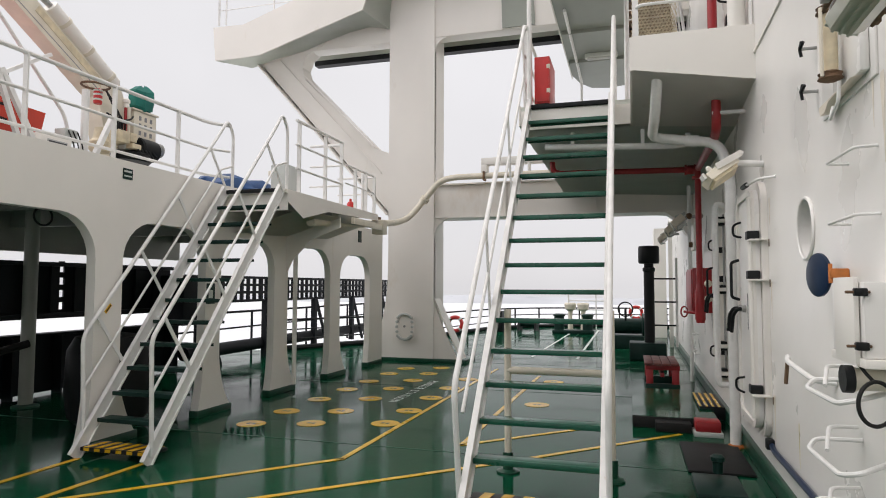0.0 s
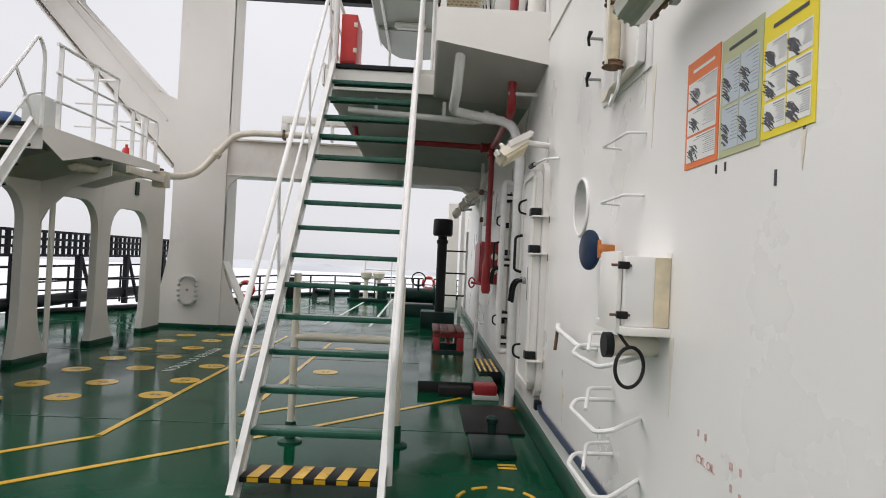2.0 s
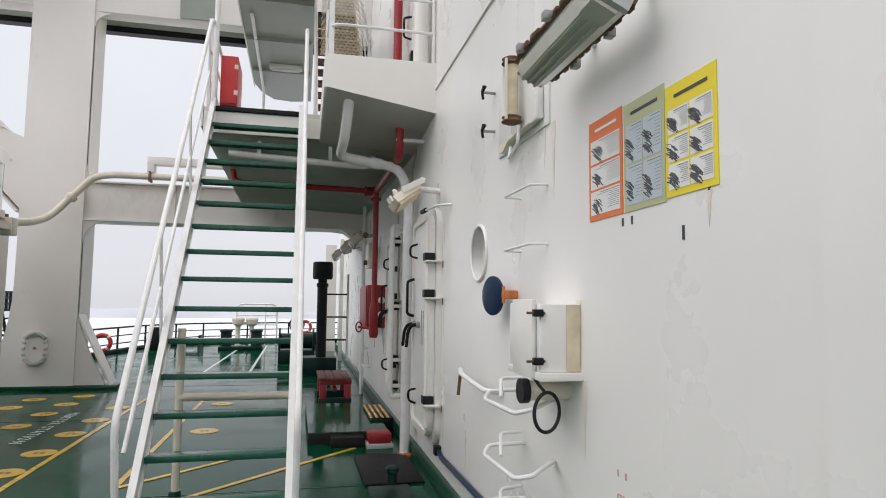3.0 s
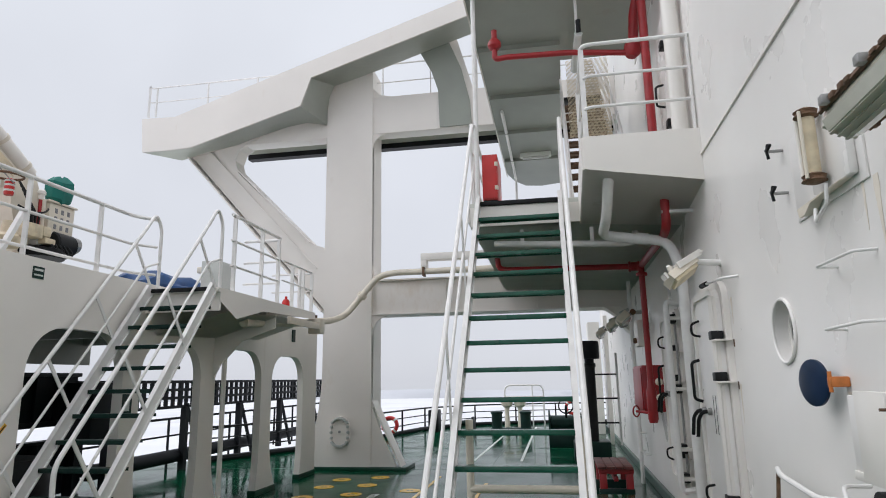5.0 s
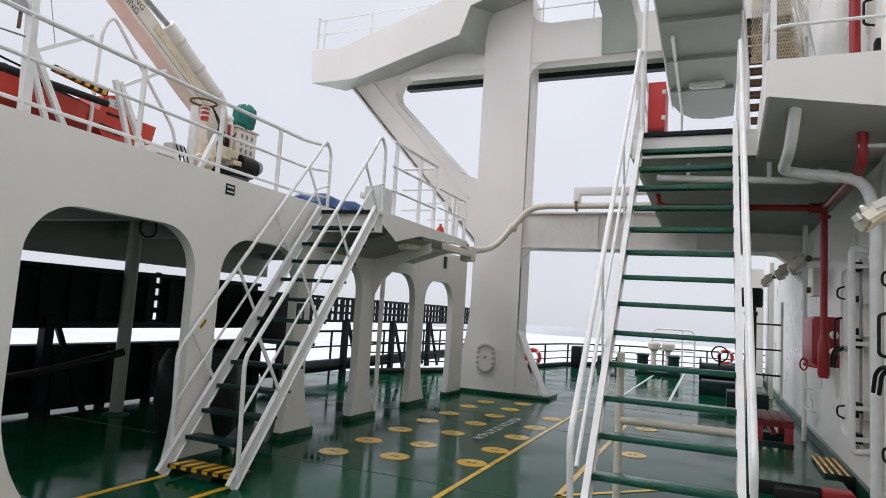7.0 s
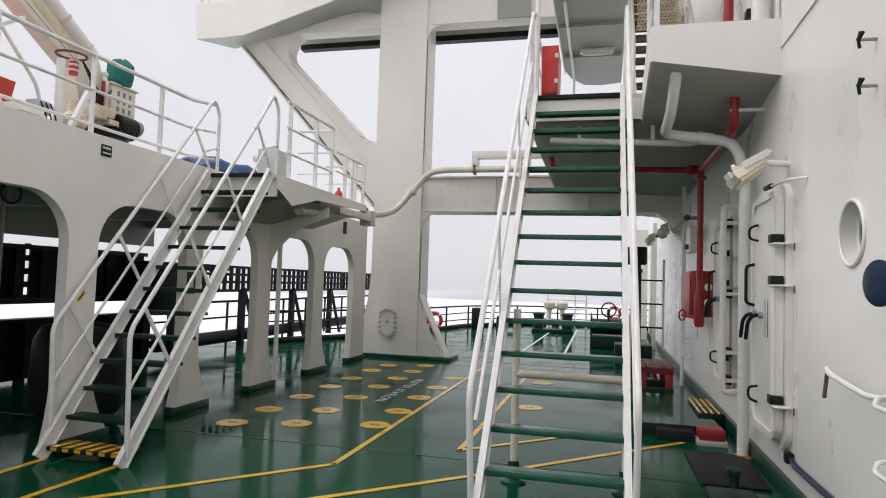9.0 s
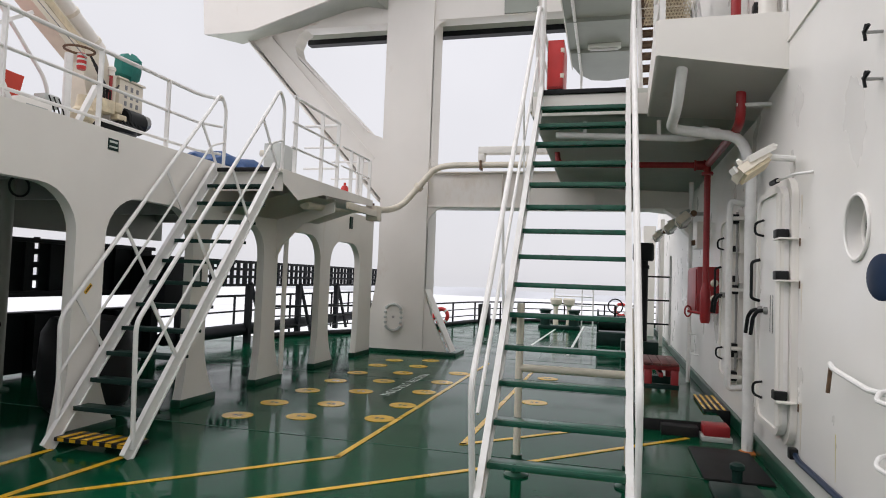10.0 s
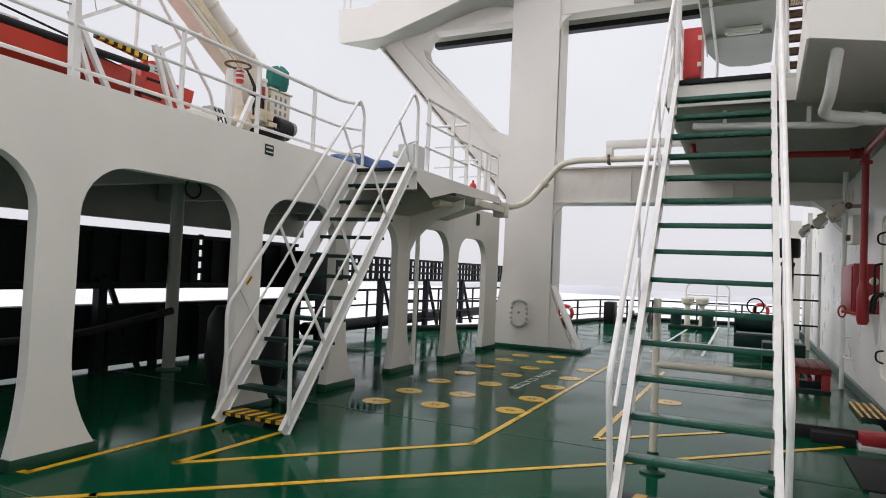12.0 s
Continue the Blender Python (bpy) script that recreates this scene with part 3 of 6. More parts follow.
left, d2, top2 = ship_stair("side_stair", -5.88, -5.16, 3.09, 0.10, 0.2217, 0.172, 12, "steep white steel stair with dark green treads", deep=0.115, tread_mat=DKGREEN, run=0.14)
for x, dy in ((-5.93, 0.0), (-5.11, -0.06)):
    a = Vector((x, 3.11 + dy, 0.08))
    b = Vector((x, top2[0] + dy, top2[1]))
    low, high = Vector((x, 3.07 + dy, 1.10)), Vector((x, 4.99 + dy, 3.43))
    part("handrail", tube([a, low, high, (x, 5.17 + dy, 3.67), (x, 5.29 + dy, 3.52), (x, 5.29 + dy, top2[1])], 0.020, 10, 0.09), RAILP, left)
    part("knee_rail", tube([low + Vector((0, 0.02, -0.48)), high + Vector((0, 0.05, -0.42)), (x, 5.29 + dy, 3.10)], 0.013, 8, 0.05), RAILP, left)
    for t in (0.08, 0.36, 0.64, 0.92):
        p = low.lerp(high, t)
        part("brace", beam(p, p + Vector((0, 0.36, -0.50)), 0.035, 0.012, up=(1, 0, 0)), RAILP, left)

# ---- starboard landing and platforms ----
LT = LZ
landing = thing("landing", (-1.1, 5.65, 3.4), "white steel landing bracketed off the deckhouse", "platform")
bm = plate([(-2.26, 5.62), (-1.03, 5.62), (-1.03, 4.47), (0.08, 4.47), (0.27, 15.2), (-0.5, 14.8), (-2.30, 11.5)], lambda u, v: (u, v, LT - 0.05), Vector((0, 0, 0.05)))
# landing plating and fore soffit have underside shade in their colour
part("plating", bm, UNDER_SHADE, landing)
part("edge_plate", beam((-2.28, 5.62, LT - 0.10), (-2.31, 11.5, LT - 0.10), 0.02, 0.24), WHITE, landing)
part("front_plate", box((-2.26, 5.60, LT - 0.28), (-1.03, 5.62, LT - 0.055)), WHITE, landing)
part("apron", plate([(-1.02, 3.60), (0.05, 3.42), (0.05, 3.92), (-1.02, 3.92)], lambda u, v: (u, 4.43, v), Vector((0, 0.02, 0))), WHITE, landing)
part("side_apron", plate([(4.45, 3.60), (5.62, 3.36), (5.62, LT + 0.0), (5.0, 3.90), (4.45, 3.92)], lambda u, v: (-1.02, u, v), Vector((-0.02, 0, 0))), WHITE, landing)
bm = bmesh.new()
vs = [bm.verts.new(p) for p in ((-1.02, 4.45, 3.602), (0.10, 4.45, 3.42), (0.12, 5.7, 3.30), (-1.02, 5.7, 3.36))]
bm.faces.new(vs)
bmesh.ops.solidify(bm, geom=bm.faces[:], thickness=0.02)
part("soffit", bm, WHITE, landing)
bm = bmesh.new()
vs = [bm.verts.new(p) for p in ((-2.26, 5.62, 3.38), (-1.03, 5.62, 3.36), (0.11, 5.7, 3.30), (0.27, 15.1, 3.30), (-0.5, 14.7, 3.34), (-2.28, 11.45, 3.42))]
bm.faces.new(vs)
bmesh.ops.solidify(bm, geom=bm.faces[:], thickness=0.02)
part("soffit", bm, UNDER_SHADE, landing)
railing("landing_rail", [(-0.98, 5.6, LT + 0.2), (-0.98, 4.5, LT + 0.25), (0.08, 4.5, LT + 0.25)], 0.98, [(0, 0.95), (0, 0.1), (1, 0.93)], "white rail round the landing's after corner", bend=0.10)
railing("landing_side_rail", [(-2.24, 5.7, LT), (-2.26, 11.4, LT)], 1.0, [(0, 0.02), (0, 0.25), (0, 0.5), (0, 0.75), (0, 0.98)], "white rail along the landing edge")
post = thing("stanchion", (-2.17, 5.66, LT), "slim white stanchion between two platforms", "stanchion")
part("shaft", tube([(-2.17, 5.66, LT), (-2.17, 5.66, 6.45)], 0.028, 10), RAILP, post)

# upper platform
UZ = 6.45
upper = thing("upper_platform", (-1.2, 5.5, UZ), "white platform overhead with stained soffit, darkened for shade", "platform")
bm = plate([(-2.28, 5.45), (-0.0, 5.45), (0.0, 7.6), (-1.08, 7.6), (-1.04, 13.8)] + [(-1.5, 13.95), (-1.9, 13.85), (-2.15, 13.4), (-2.28, 12.8)], lambda u, v: (u, v, UZ - 0.06), Vector((0, 0, 0.06)))
# plating and ribs painted dark to carry the platform's underside shade
part("plating", bm, DEEP_SHADE, upper)
part("fascia", box((-2.29, 5.42, UZ - 0.06), (0.0, 5.45, UZ + 0.14)), WHITE, upper)
part("side_fascia", beam((-2.29, 5.45, UZ + 0.02), (-2.29, 13.0, UZ + 0.02), 0.02, 0.2), WHITE, upper)
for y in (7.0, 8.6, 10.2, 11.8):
    part("soffit_rib", box((-2.25, y, UZ - 0.13), (-1.1, y + 0.02, UZ - 0.06)), DEEP_SHADE, upper)
part("drain_pipe", tube([(-2.1, 9.2, UZ - 0.10), (-2.1, 13.2, UZ - 0.10), (-2.1, 13.2, UZ - 1.2)], 0.03, 8, 0.1), RAILP, upper)
tagged(solid("upper_wall_strip", box((-0.012, 5.45, UZ - 0.25), (0.0, 7.6, UZ - 0.06)), WHITE, "white bracket strip under the platform", "bracket"))

up_stair, d3, top3 = ship_stair("upper_stair", -1.02, -0.42, 6.7, LT + 0.1, 0.24, 0.21, 11, "narrow white stair with steel grating treads", drop=0.1, tread_mat=RUSTM)
for x in (-1.08, -0.36):
    a, b = Vector((x, 6.7, LT + 0.1)), Vector((x, top3[0], top3[1]))
    part("handrail", tube([a, a + Vector((0, -0.05, 0.85)), b + Vector((0, 0, 0.85))], 0.02, 8, 0.08), RAILP, up_stair)
    part("knee_rail", tube([a + Vector((0, 0, 0.42)), b + Vector((0, 0, 0.42))], 0.014, 8), RAILP, up_stair)
bm = bmesh.new()
for k in range(34):
    f = k / 33
    tube([(-1.0 + 0.62 * f, 7.75, 5.2), (-1.0 + 0.62 * min(1, f + 0.4), 7.75, 5.2 + 1.25 * min(1, (1 - f) / 0.4))], 0.006, 4, 0, bm)
    tube([(-1.0 + 0.62 * f, 7.755, 5.2), (-1.0 + 0.62 * max(0, f - 0.4), 7.755, 5.2 + 1.25 * min(1, f / 0.4))], 0.006, 4, 0, bm)
part("mesh_guard", bm, TAN, up_stair, "brown expanded-metal guard")

# ---- port upper deck ----
railing("deck_rail", [(XL - 0.10, -3.2, 2.84), (XL - 0.10, 5.0, 2.84), (XL + 0.06, 5.24, 2.84)], 0.77, [(0, (y + 3.2) / 8.2) for y in (-2.5, -1.5, -0.5, 0.5, 1.5, 2.53, 3.52, 4.47)], "white three-bar rail along the upper deck edge", rails=(1.0, 0.57, 0.14), r=0.022)
pl = thing("side_landing", (-5.5, 6.5, 2.76), "white steel landing at the side stair's head", "platform")
PT = top2[1]
part("plating", box((-6.0, top2[0], PT - 0.05), (-5.08, 8.1, PT), 0.004), WHITE, pl)
part("side_fascia", plate([(top2[0] + 0.05, PT), (8.1, PT), (8.1, PT - 0.10), (6.3, PT - 0.16), (5.6, PT - 0.32), (top2[0] + 0.05, PT - 0.15)], lambda u, v: (-5.09, u, v), Vector((0.012, 0, 0))), WHITE, pl)
part("aft_fascia", box((-6.0, top2[0] + 0.05, PT - 0.26), (-5.08, top2[0] + 0.07, PT - 0.04)), WHITE, pl)
bm = bmesh.new()
vs = [bm.verts.new(p) for p in ((-5.09, 5.4, PT - 0.25), (-5.09, 8.05, PT - 0.12), (-5.99, 8.05, PT - 0.40), (-5.99, 5.4, PT - 0.5))]
bm.faces.new(vs)
bmesh.ops.solidify(bm, geom=bm.faces[:], thickness=0.015)
part("soffit", bm, WHITE, pl)
part("bracket", plate([(-6.0, 1.75), (-5.9, 1.95), (-5.6, 2.25), (-5.12, 2.42), (-5.12, 2.6), (-6.0, 2.6)], lambda u, v: (u, 6.75, v), Vector((0, 0.03, 0))), WHITE, pl)
part("down_pipe", tube([(-5.93, 6.92, 0.1), (-5.93, 6.92, 2.3)], 0.035, 10), WHITE, pl)
railing("landing_rail", [(-5.11, 5.45, PT), (-5.11, 6.9, PT), (-5.7, 6.9, PT)], 0.92, [(0, 0.05), (0, 0.55), (0, 0.9)], "white rail on the side landing", bend=0.15)
railing("landing_low_rail", [(-5.11, 6.9, PT), (-5.11, 8.05, PT), (-5.8, 8.05, PT)], 0.62, [(0, 0.3), (0, 0.65), (0, 0.95)], "low white rail at the landing's fore end", rails=(1.0, 0.55), r=0.016)

# ---- deck markings ----


def deck_line(points, w=0.055, mat=None, label="thin yellow painted line on the green deck"):
    for a, b in zip(points, points[1:]):
        a, b = Vector((*a, 0.004)), Vector((*b, 0.004))
        d = (b - a).normalized() * w * 0.4
        solid("deck_marking", beam(a - d, b + d, w, 0.004), mat or YELLOW, label, "marking")


deck_line([(-6.35, 1.16), (-5.92, 1.26), (-5.89, 3.0)])
deck_line([(-5.20, 3.15), (-5.27, 1.95), (-3.60, 3.72), (-3.52, 10.3)])
deck_line([(-6.2, 0.2), (-5.17, 1.21), (-2.2, 4.02), (-0.58, 5.66)])
deck_line([(-2.62, 9.6), (-2.69, 4.54), (-1.5, 5.72)])
deck_line([(-3.2, 12.5), (-3.0, 22.0)], 0.06, LINEW, "faded white line on the fore deck")
deck_line([(-2.2, 12.5), (-2.2, 22.0)], 0.06, LINEW, "faded white line on the fore deck")
SPOTS = [(-5.23, 4.76), (-5.22, 5.52), (-5.23, 6.40), (-5.22, 7.28), (-5.23, 8.14), (-5.24, 9.08), (-5.2, 9.85),
         (-4.59, 4.98), (-4.58, 5.73), (-4.57, 6.65), (-4.58, 7.57), (-4.57, 8.45), (-4.57, 9.3), (-4.58, 10.15),
         (-3.78, 5.23), (-3.77, 6.01), (-3.78, 6.97), (-3.76, 7.86), (-3.74, 8.85), (-2.28, 6.90), (-2.3, 9.0)]
for k, (x, y) in enumerate(SPOTS):
    ob = solid("muster_spot", lathe([(0.165, 0.0), (0.165, 0.004)], (x, y, 0.001), sides=28), YELLOW, "round yellow standing spot painted on the deck", "marking", group="muster spots")
    part("shoe_print", box((x - 0.05, y - 0.03, 0.005), (x - 0.01, y + 0.03, 0.0065)), COAM, ob)
    part("shoe_print", box((x + 0.01, y - 0.03, 0.005), (x + 0.05, y + 0.03, 0.0065)), COAM, ob)
lettering("MUSTER STATION", 0.19, pose(-4.20, 7.5, 0.005, 0, 0, -90), BRIGHTW, "deck_lettering", "white words MUSTER STATION painted on the deck", spread=1.35)
for k in range(9):
    a = radians(20 + k * 40)
    b = a + radians(24)
    solid("dashed_ring", tube([(-0.5 + 0.27 * math.cos(a + (b - a) * t / 4), 2.62 + 0.27 * math.sin(a + (b - a) * t / 4), 0.003) for t in range(5)], 0.012, 6), YELLOW, "dash of a yellow ring on the deck", "marking")
for k in range(2):
    solid("deck_note", box((-0.42, 3.36 - k * 0.07, 0.002), (-0.28, 3.40 - k * 0.07, 0.005)), YELLOW, "small worn yellow stencil on the deck", "marking")
for y in (1.0, 4.25, 7.9, 11.2, 15.0):
    solid("deck_seam", box((-9.0, y, 0.0), (-0.06, y + 0.012, 0.003)), COAM, "welded seam across the deck", "seam")
for x in (-6.0, -4.4, -2.75):
    solid("deck_seam", box((x, 11.7, 0.0), (x + 0.012, 21.5, 0.003)), COAM, "welded seam along the fore deck", "seam")

BEFORE = set(bpy.data.objects)

# ---- things on the deckhouse wall ----


def hex_nut(parent, at, r=0.02, mat=None):
    part("nut", lathe([(r, 0), (r, r), (r * 0.6, r * 1.2)], at, (-1, 0, 0), 6), mat or RUSTM, parent)


def wing_toggle(at, tilt=0.4):
    root = thing("toggle_bolt", at, "black wing-nut toggle bolt on a white lug", "fastener", "toggle bolts")
    p = Vector(at)
    part("shank", tube([(0, p.y, p.z), p + Vector((-0.02, 0, 0))], 0.010, 8), STEEL, root)
    part("wing", tube([p + Vector((-0.02, 0.04, 0.045 * tilt)), p + Vector((-0.03, 0, 0)), p + Vector((-0.02, -0.04, 0.03))], 0.010, 6), BLACK, root)
    part("wing", tube([p + Vector((-0.02, 0.01, -0.045)), p + Vector((-0.03, 0, 0)), p + Vector((-0.02, 0.0, 0.045))], 0.009, 6), BLACK, root)


wy = lambda x: (lambda u, v: (x, u, v))


def weather_door(name, y0, y1, z0, z1, label, number):
    root = thing(name, (0, (y0 + y1) / 2, z0), label, "door")
    out, inn = slab2(y0 - 0.06, z0 - 0.06, y1 + 0.06, z1 + 0.06, 0.20), slab2(y0 + 0.03, z0 + 0.03, y1 - 0.03, z1 - 0.03, 0.14)
    part("coaming", plate(out, wy(-0.001), Vector((-0.05, 0, 0)), holes=[inn]), WHITE, root)
    leaf = part("leaf", plate(slab2(y0, z0, y1, z1, 0.17), wy(-0.054), Vector((-0.035, 0, 0))), WALLP, root)
    part("rim", plate(slab2(y0, z0, y1, z1, 0.17), wy(-0.089), Vector((-0.022, 0, 0)), holes=[slab2(y0 + 0.05, z0 + 0.05, y1 - 0.05, z1 - 0.05, 0.13)]), WHITE, leaf)
    part("hinge_bar", tube([(-0.12, y0 + 0.03, z0 + 0.1), (-0.12, y0 + 0.03, z1 - 0.08)], 0.024, 8), WHITE, leaf)
    for z in (z0 + 0.34, z1 - 0.73, z1 - 0.40):
        h = part("hinge", box((-0.155, y0 - 0.03, z - 0.035), (-0.06, y0 + 0.08, z + 0.035), 0.008), BLACK, root, "black hinge block")
        part("hinge_strap", box((-0.150, y0 - 0.10, z - 0.05), (-0.02, y0 + 0.10, z - 0.036), 0.003), WHITE, h)
        part("rust_mark", box((-0.001, y0 - 0.105, z - 0.10), (-0.0035, y0 - 0.075, z - 0.04)), RUSTM, h, "rust run under a hinge")
    ym = y0 + (y1 - y0) * 0.62
    part("pull_handle", tube([(-0.11, y1 - 0.14, z1 - 0.95), (-0.18, y1 - 0.14, z1 - 0.93), (-0.18, y1 - 0.14, z1 - 0.60), (-0.11, y1 - 0.14, z1 - 0.58)], 0.014, 8, 0.03), BLACK, leaf, "black pull handle")
    for yy in (ym, y1 - 0.12):
        dog = part("dog_lever", tube([(-0.09, yy, z0 + 0.98), (-0.16, yy, z0 + 0.98), (-0.19, yy + 0.06, z0 + 0.92), (-0.20, yy + 0.10, z0 + 0.76)], 0.017, 8, 0.04), BLACK, leaf, "black dogging lever")
        part("boss", lathe([(0.032, 0), (0.032, 0.03), (0.02, 0.04)], (-0.085, yy, z0 + 0.98), (-1, 0, 0), 12), STEEL, dog)
    for zz, s in ((z1 - 0.30, 1), (z0 + 0.28, 1)):
        part("grip", tube([(-0.10, y1 - 0.22, zz + 0.07), (-0.16, y1 - 0.16, zz + 0.05), (-0.16, y1 - 0.16, zz - 0.05), (-0.10, y1 - 0.22, zz - 0.07)], 0.011, 8, 0.04), BLACK, leaf)
    for k in range(2):
        part("tally_mark", box((-0.0895, ym - 0.12 - 0.09 * k, z0 + 0.80), (-0.0925, ym - 0.112 - 0.09 * k, z0 + 1.12)), INK, leaf)
    return root


weather_door("door_1", 4.13, 5.02, 0.40, 2.41, "white weathertight steel door with black hinges and levers", 1)
hook = thing("door_hook", (0, 4.2, 2.44), "white hold-back rod with a black grip above the door", "hook")
part("rod", tube([(0, 3.72, 2.43), (-0.10, 3.80, 2.43), (-0.14, 4.25, 2.44)], 0.011, 8, 0.04), RAILP, hook)
part("grip", tube([(-0.135, 4.18, 2.44), (-0.142, 4.34, 2.44)], 0.022, 8), BLACK, hook)

weather_door("door_2", 6.25, 7.15, 0.5, 2.4, "white weathertight door with heavy black fittings", 2)
bar = thing("grab_bar", (-0.2, 5.95, 0.5), "long white vertical grab bar beside the door", "grab bar")
part("bar", tube([(-0.02, 5.98, 2.46), (-0.17, 5.98, 2.50), (-0.19, 5.98, 2.45), (-0.19, 5.98, 0.55), (-0.17, 5.98, 0.5), (-0.02, 5.98, 0.52)], 0.033, 10, 0.04), RAILP, bar)
for z in (0.62, 0.92, 1.55, 2.32):
    br = part("bracket", box((-0.20, 6.0, z - 0.02), (0.0, 6.06, z + 0.02), 0.004), WHITE, bar)
    part("clip", box((-0.17, 6.05, z - 0.05), (-0.08, 6.18, z + 0.05), 0.01), BLACK, br)
part("conduit", tube([(-0.09, 6.12, 0.6), (-0.09, 6.12, 2.4)], 0.012, 8), STEEL, bar)

sb = thing("step_box", (-0.2, 7.0, 0), "low black step with yellow edges at a doorway", "step")
part("body", box((-0.34, 6.55, 0.0), (-0.057, 7.55, 0.16), 0.008), BLACK, sb)
for k in range(4):
    part("edge_stripe", box((-0.345 + k * 0.07, 6.55, 0.161), (-0.315 + k * 0.07, 7.55, 0.165)), YELLOW, sb)

# portlight and its dead cover
port = thing("portlight", (0, PORT[0], PORT[1]), "round recessed portlight with a thick white rim", "porthole")
bm = bmesh.new()
bmesh.ops.create_circle(bm, segments=40, radius=0.194, matrix=pose(-0.008, PORT[0], PORT[1], 0, 90, 0))
rim_path = [v.co.copy() for v in bm.verts]
bm.free()
part("rim", tube(rim_path, 0.011, 8, closed=True), WALLP, port)
part("pane", lathe([(0.183, 0.0), (0.183, 0.006)], (0.10, PORT[0], PORT[1]), (-1, 0, 0), 40), PANE, port)
bm = bmesh.new()
bmesh.ops.create_circle(bm, segments=40, radius=0.168, matrix=pose(0.088, PORT[0], PORT[1], 0, 90, 0))
rim_path = [v.co.copy() for v in bm.verts]
bm.free()
part("ring", tube(rim_path, 0.014, 8, closed=True), WHITE, port)
capd = thing("deadlight_cover", (-0.10, 2.1, 1.66), "dark navy round storm cover hinged open by a porthole", "cover")
ax3 = Vector((-0.97, -0.25, 0)).normalized()
part("disc", lathe([(0.105, -0.010), (0.118, 0.0), (0.118, 0.012), (0.105, 0.018), (0.02, 0.022)], (-0.09, 2.22, 1.645), ax3, 32), NAVY, capd)
part("hinge", box((-0.085, 2.03, 1.625), (0.0, 2.09, 1.675), 0.008), BRASS, capd, "orange-painted hinge lug")
part("screw", tube([(-0.08, 2.06, 1.60), (-0.08, 2.06, 1.70)], 0.010, 8), BRASS, capd)
nameplate = thing("name_plate", (-0.001, 1.98, 1.5), "small grey metal name plate on the wall", "plate")
part("plate", box((-0.004, 1.93, 1.48), (0.0, 2.03, 1.51)), STEEL, nameplate)

# open junction box
jb = thing("junction_box", (-0.1, 1.4, 1.45), "white steel wall box with rust stains and black clamps", "box")
part("body", box((-0.19, 1.20, 1.30), (0.0, 1.62, 1.60), 0.006), WALLP, jb)
part("recess", box((-0.068, 1.194, 1.305), (-0.004, 1.1985, 1.598)), TAN, jb, "rust-brown open slot")
part("bottom_lip", box((-0.20, 1.17, 1.265), (0.0, 1.62, 1.30), 0.003), WHITE, jb)
part("door", box((-0.215, 1.24, 1.27), (-0.195, 1.50, 1.62), 0.004), WHITE, jb)
for z in (1.35, 1.56):
    c = part("clamp", box((-0.226, 1.18, z - 0.016), (-0.18, 1.212, z + 0.016), 0.005), BLACK, jb, "black clamp")
    part("pin", tube([(-0.255, 1.195, z), (-0.17, 1.195, z)], 0.006, 6), RUSTM, c)
stub = thing("pipe_stub", (-0.1, 1.33, 1.2), "short cream pipe stub with a hanging black cable loop", "pipe")
part("stub", lathe([(0.045, 0.0), (0.045, 0.19), (0.05, 0.19), (0.05, 0.21)], (0.0, 1.34, 1.205), (-1, 0, 0), 18), CREAM, stub)
part("collar", lathe([(0.056, 0.0), (0.056, 0.035)], (-0.20, 1.34, 1.205), (-1, 0, 0), 18), BLACK, stub)
part("cable_loop", tube([(-0.16 + 0.070 * math.cos(a), 1.20 + 0.03 * math.cos(a), 1.13 + 0.085 * math.sin(a)) for a in (2 * math.pi * k / 28 for k in range(28))], 0.008, 8, closed=True), RUBBER, stub)
part("cable_tail", tube([(-0.19, 1.28, 1.27), (-0.18, 1.24, 1.24), (-0.16, 1.21, 1.21)], 0.007, 8, 0.02), RUBBER, stub)
wing_toggle((-0.06, 1.72, 1.38))
wing_toggle((-0.06, 2.50, 2.99))
wing_toggle((-0.06, 2.50, 2.73))

# rusty bulkhead lamp high on the wall
cb = thing("bulkhead_lamp", (0, 1.75, 2.5), "cream upright bulkhead lamp with rust-eaten caps", "lamp")
part("back_plate", box((-0.012, 1.54, 2.52), (0.0, 2.38, 3.0), 0.004), WALLP, cb)
part("body", box((-0.055, 1.60, 2.56), (-0.012, 2.02, 2.97), 0.012), WALLP, cb)
part("glass", tube([(-0.115, 1.82, 2.60), (-0.115, 1.82, 2.92)], 0.036, 14), TAN, cb, "yellowed glass cylinder")
part("guard_rod", tube([(-0.16, 1.78, 2.60), (-0.16, 1.78, 2.94)], 0.009, 8), CREAM, cb)
part("guard_rod", tube([(-0.14, 1.88, 2.60), (-0.14, 1.88, 2.94)], 0.012, 8), WHITE, cb)
for z in (2.61, 2.94):
    h = part("cap", lathe([(0.035, -0.025), (0.058, -0.015), (0.046, 0.0), (0.056, 0.012), (0.03, 0.026)], (-0.115, 1.82, z), (0, 0, 1), 12), RUSTM, cb, "rust-eaten lamp cap")
    part("lug", box((-0.15, 1.775, z - 0.010), (-0.075, 1.885, z + 0.010), 0.005), RUSTM, h)
part("shelf_bracket", plate([(1.66, 2.55), (2.20, 2.55), (2.18, 2.50), (2.10, 2.50), (2.02, 2.54)], wy(-0.075), Vector((0.06, 0, 0.01))), CREAM, cb)
part("stay", tube([(-0.10, 1.74, 2.56), (-0.10, 1.76, 2.47), (-0.09, 1.94, 2.42), (-0.06, 2.0, 2.50)], 0.009, 8, 0.02), RAILP, cb)

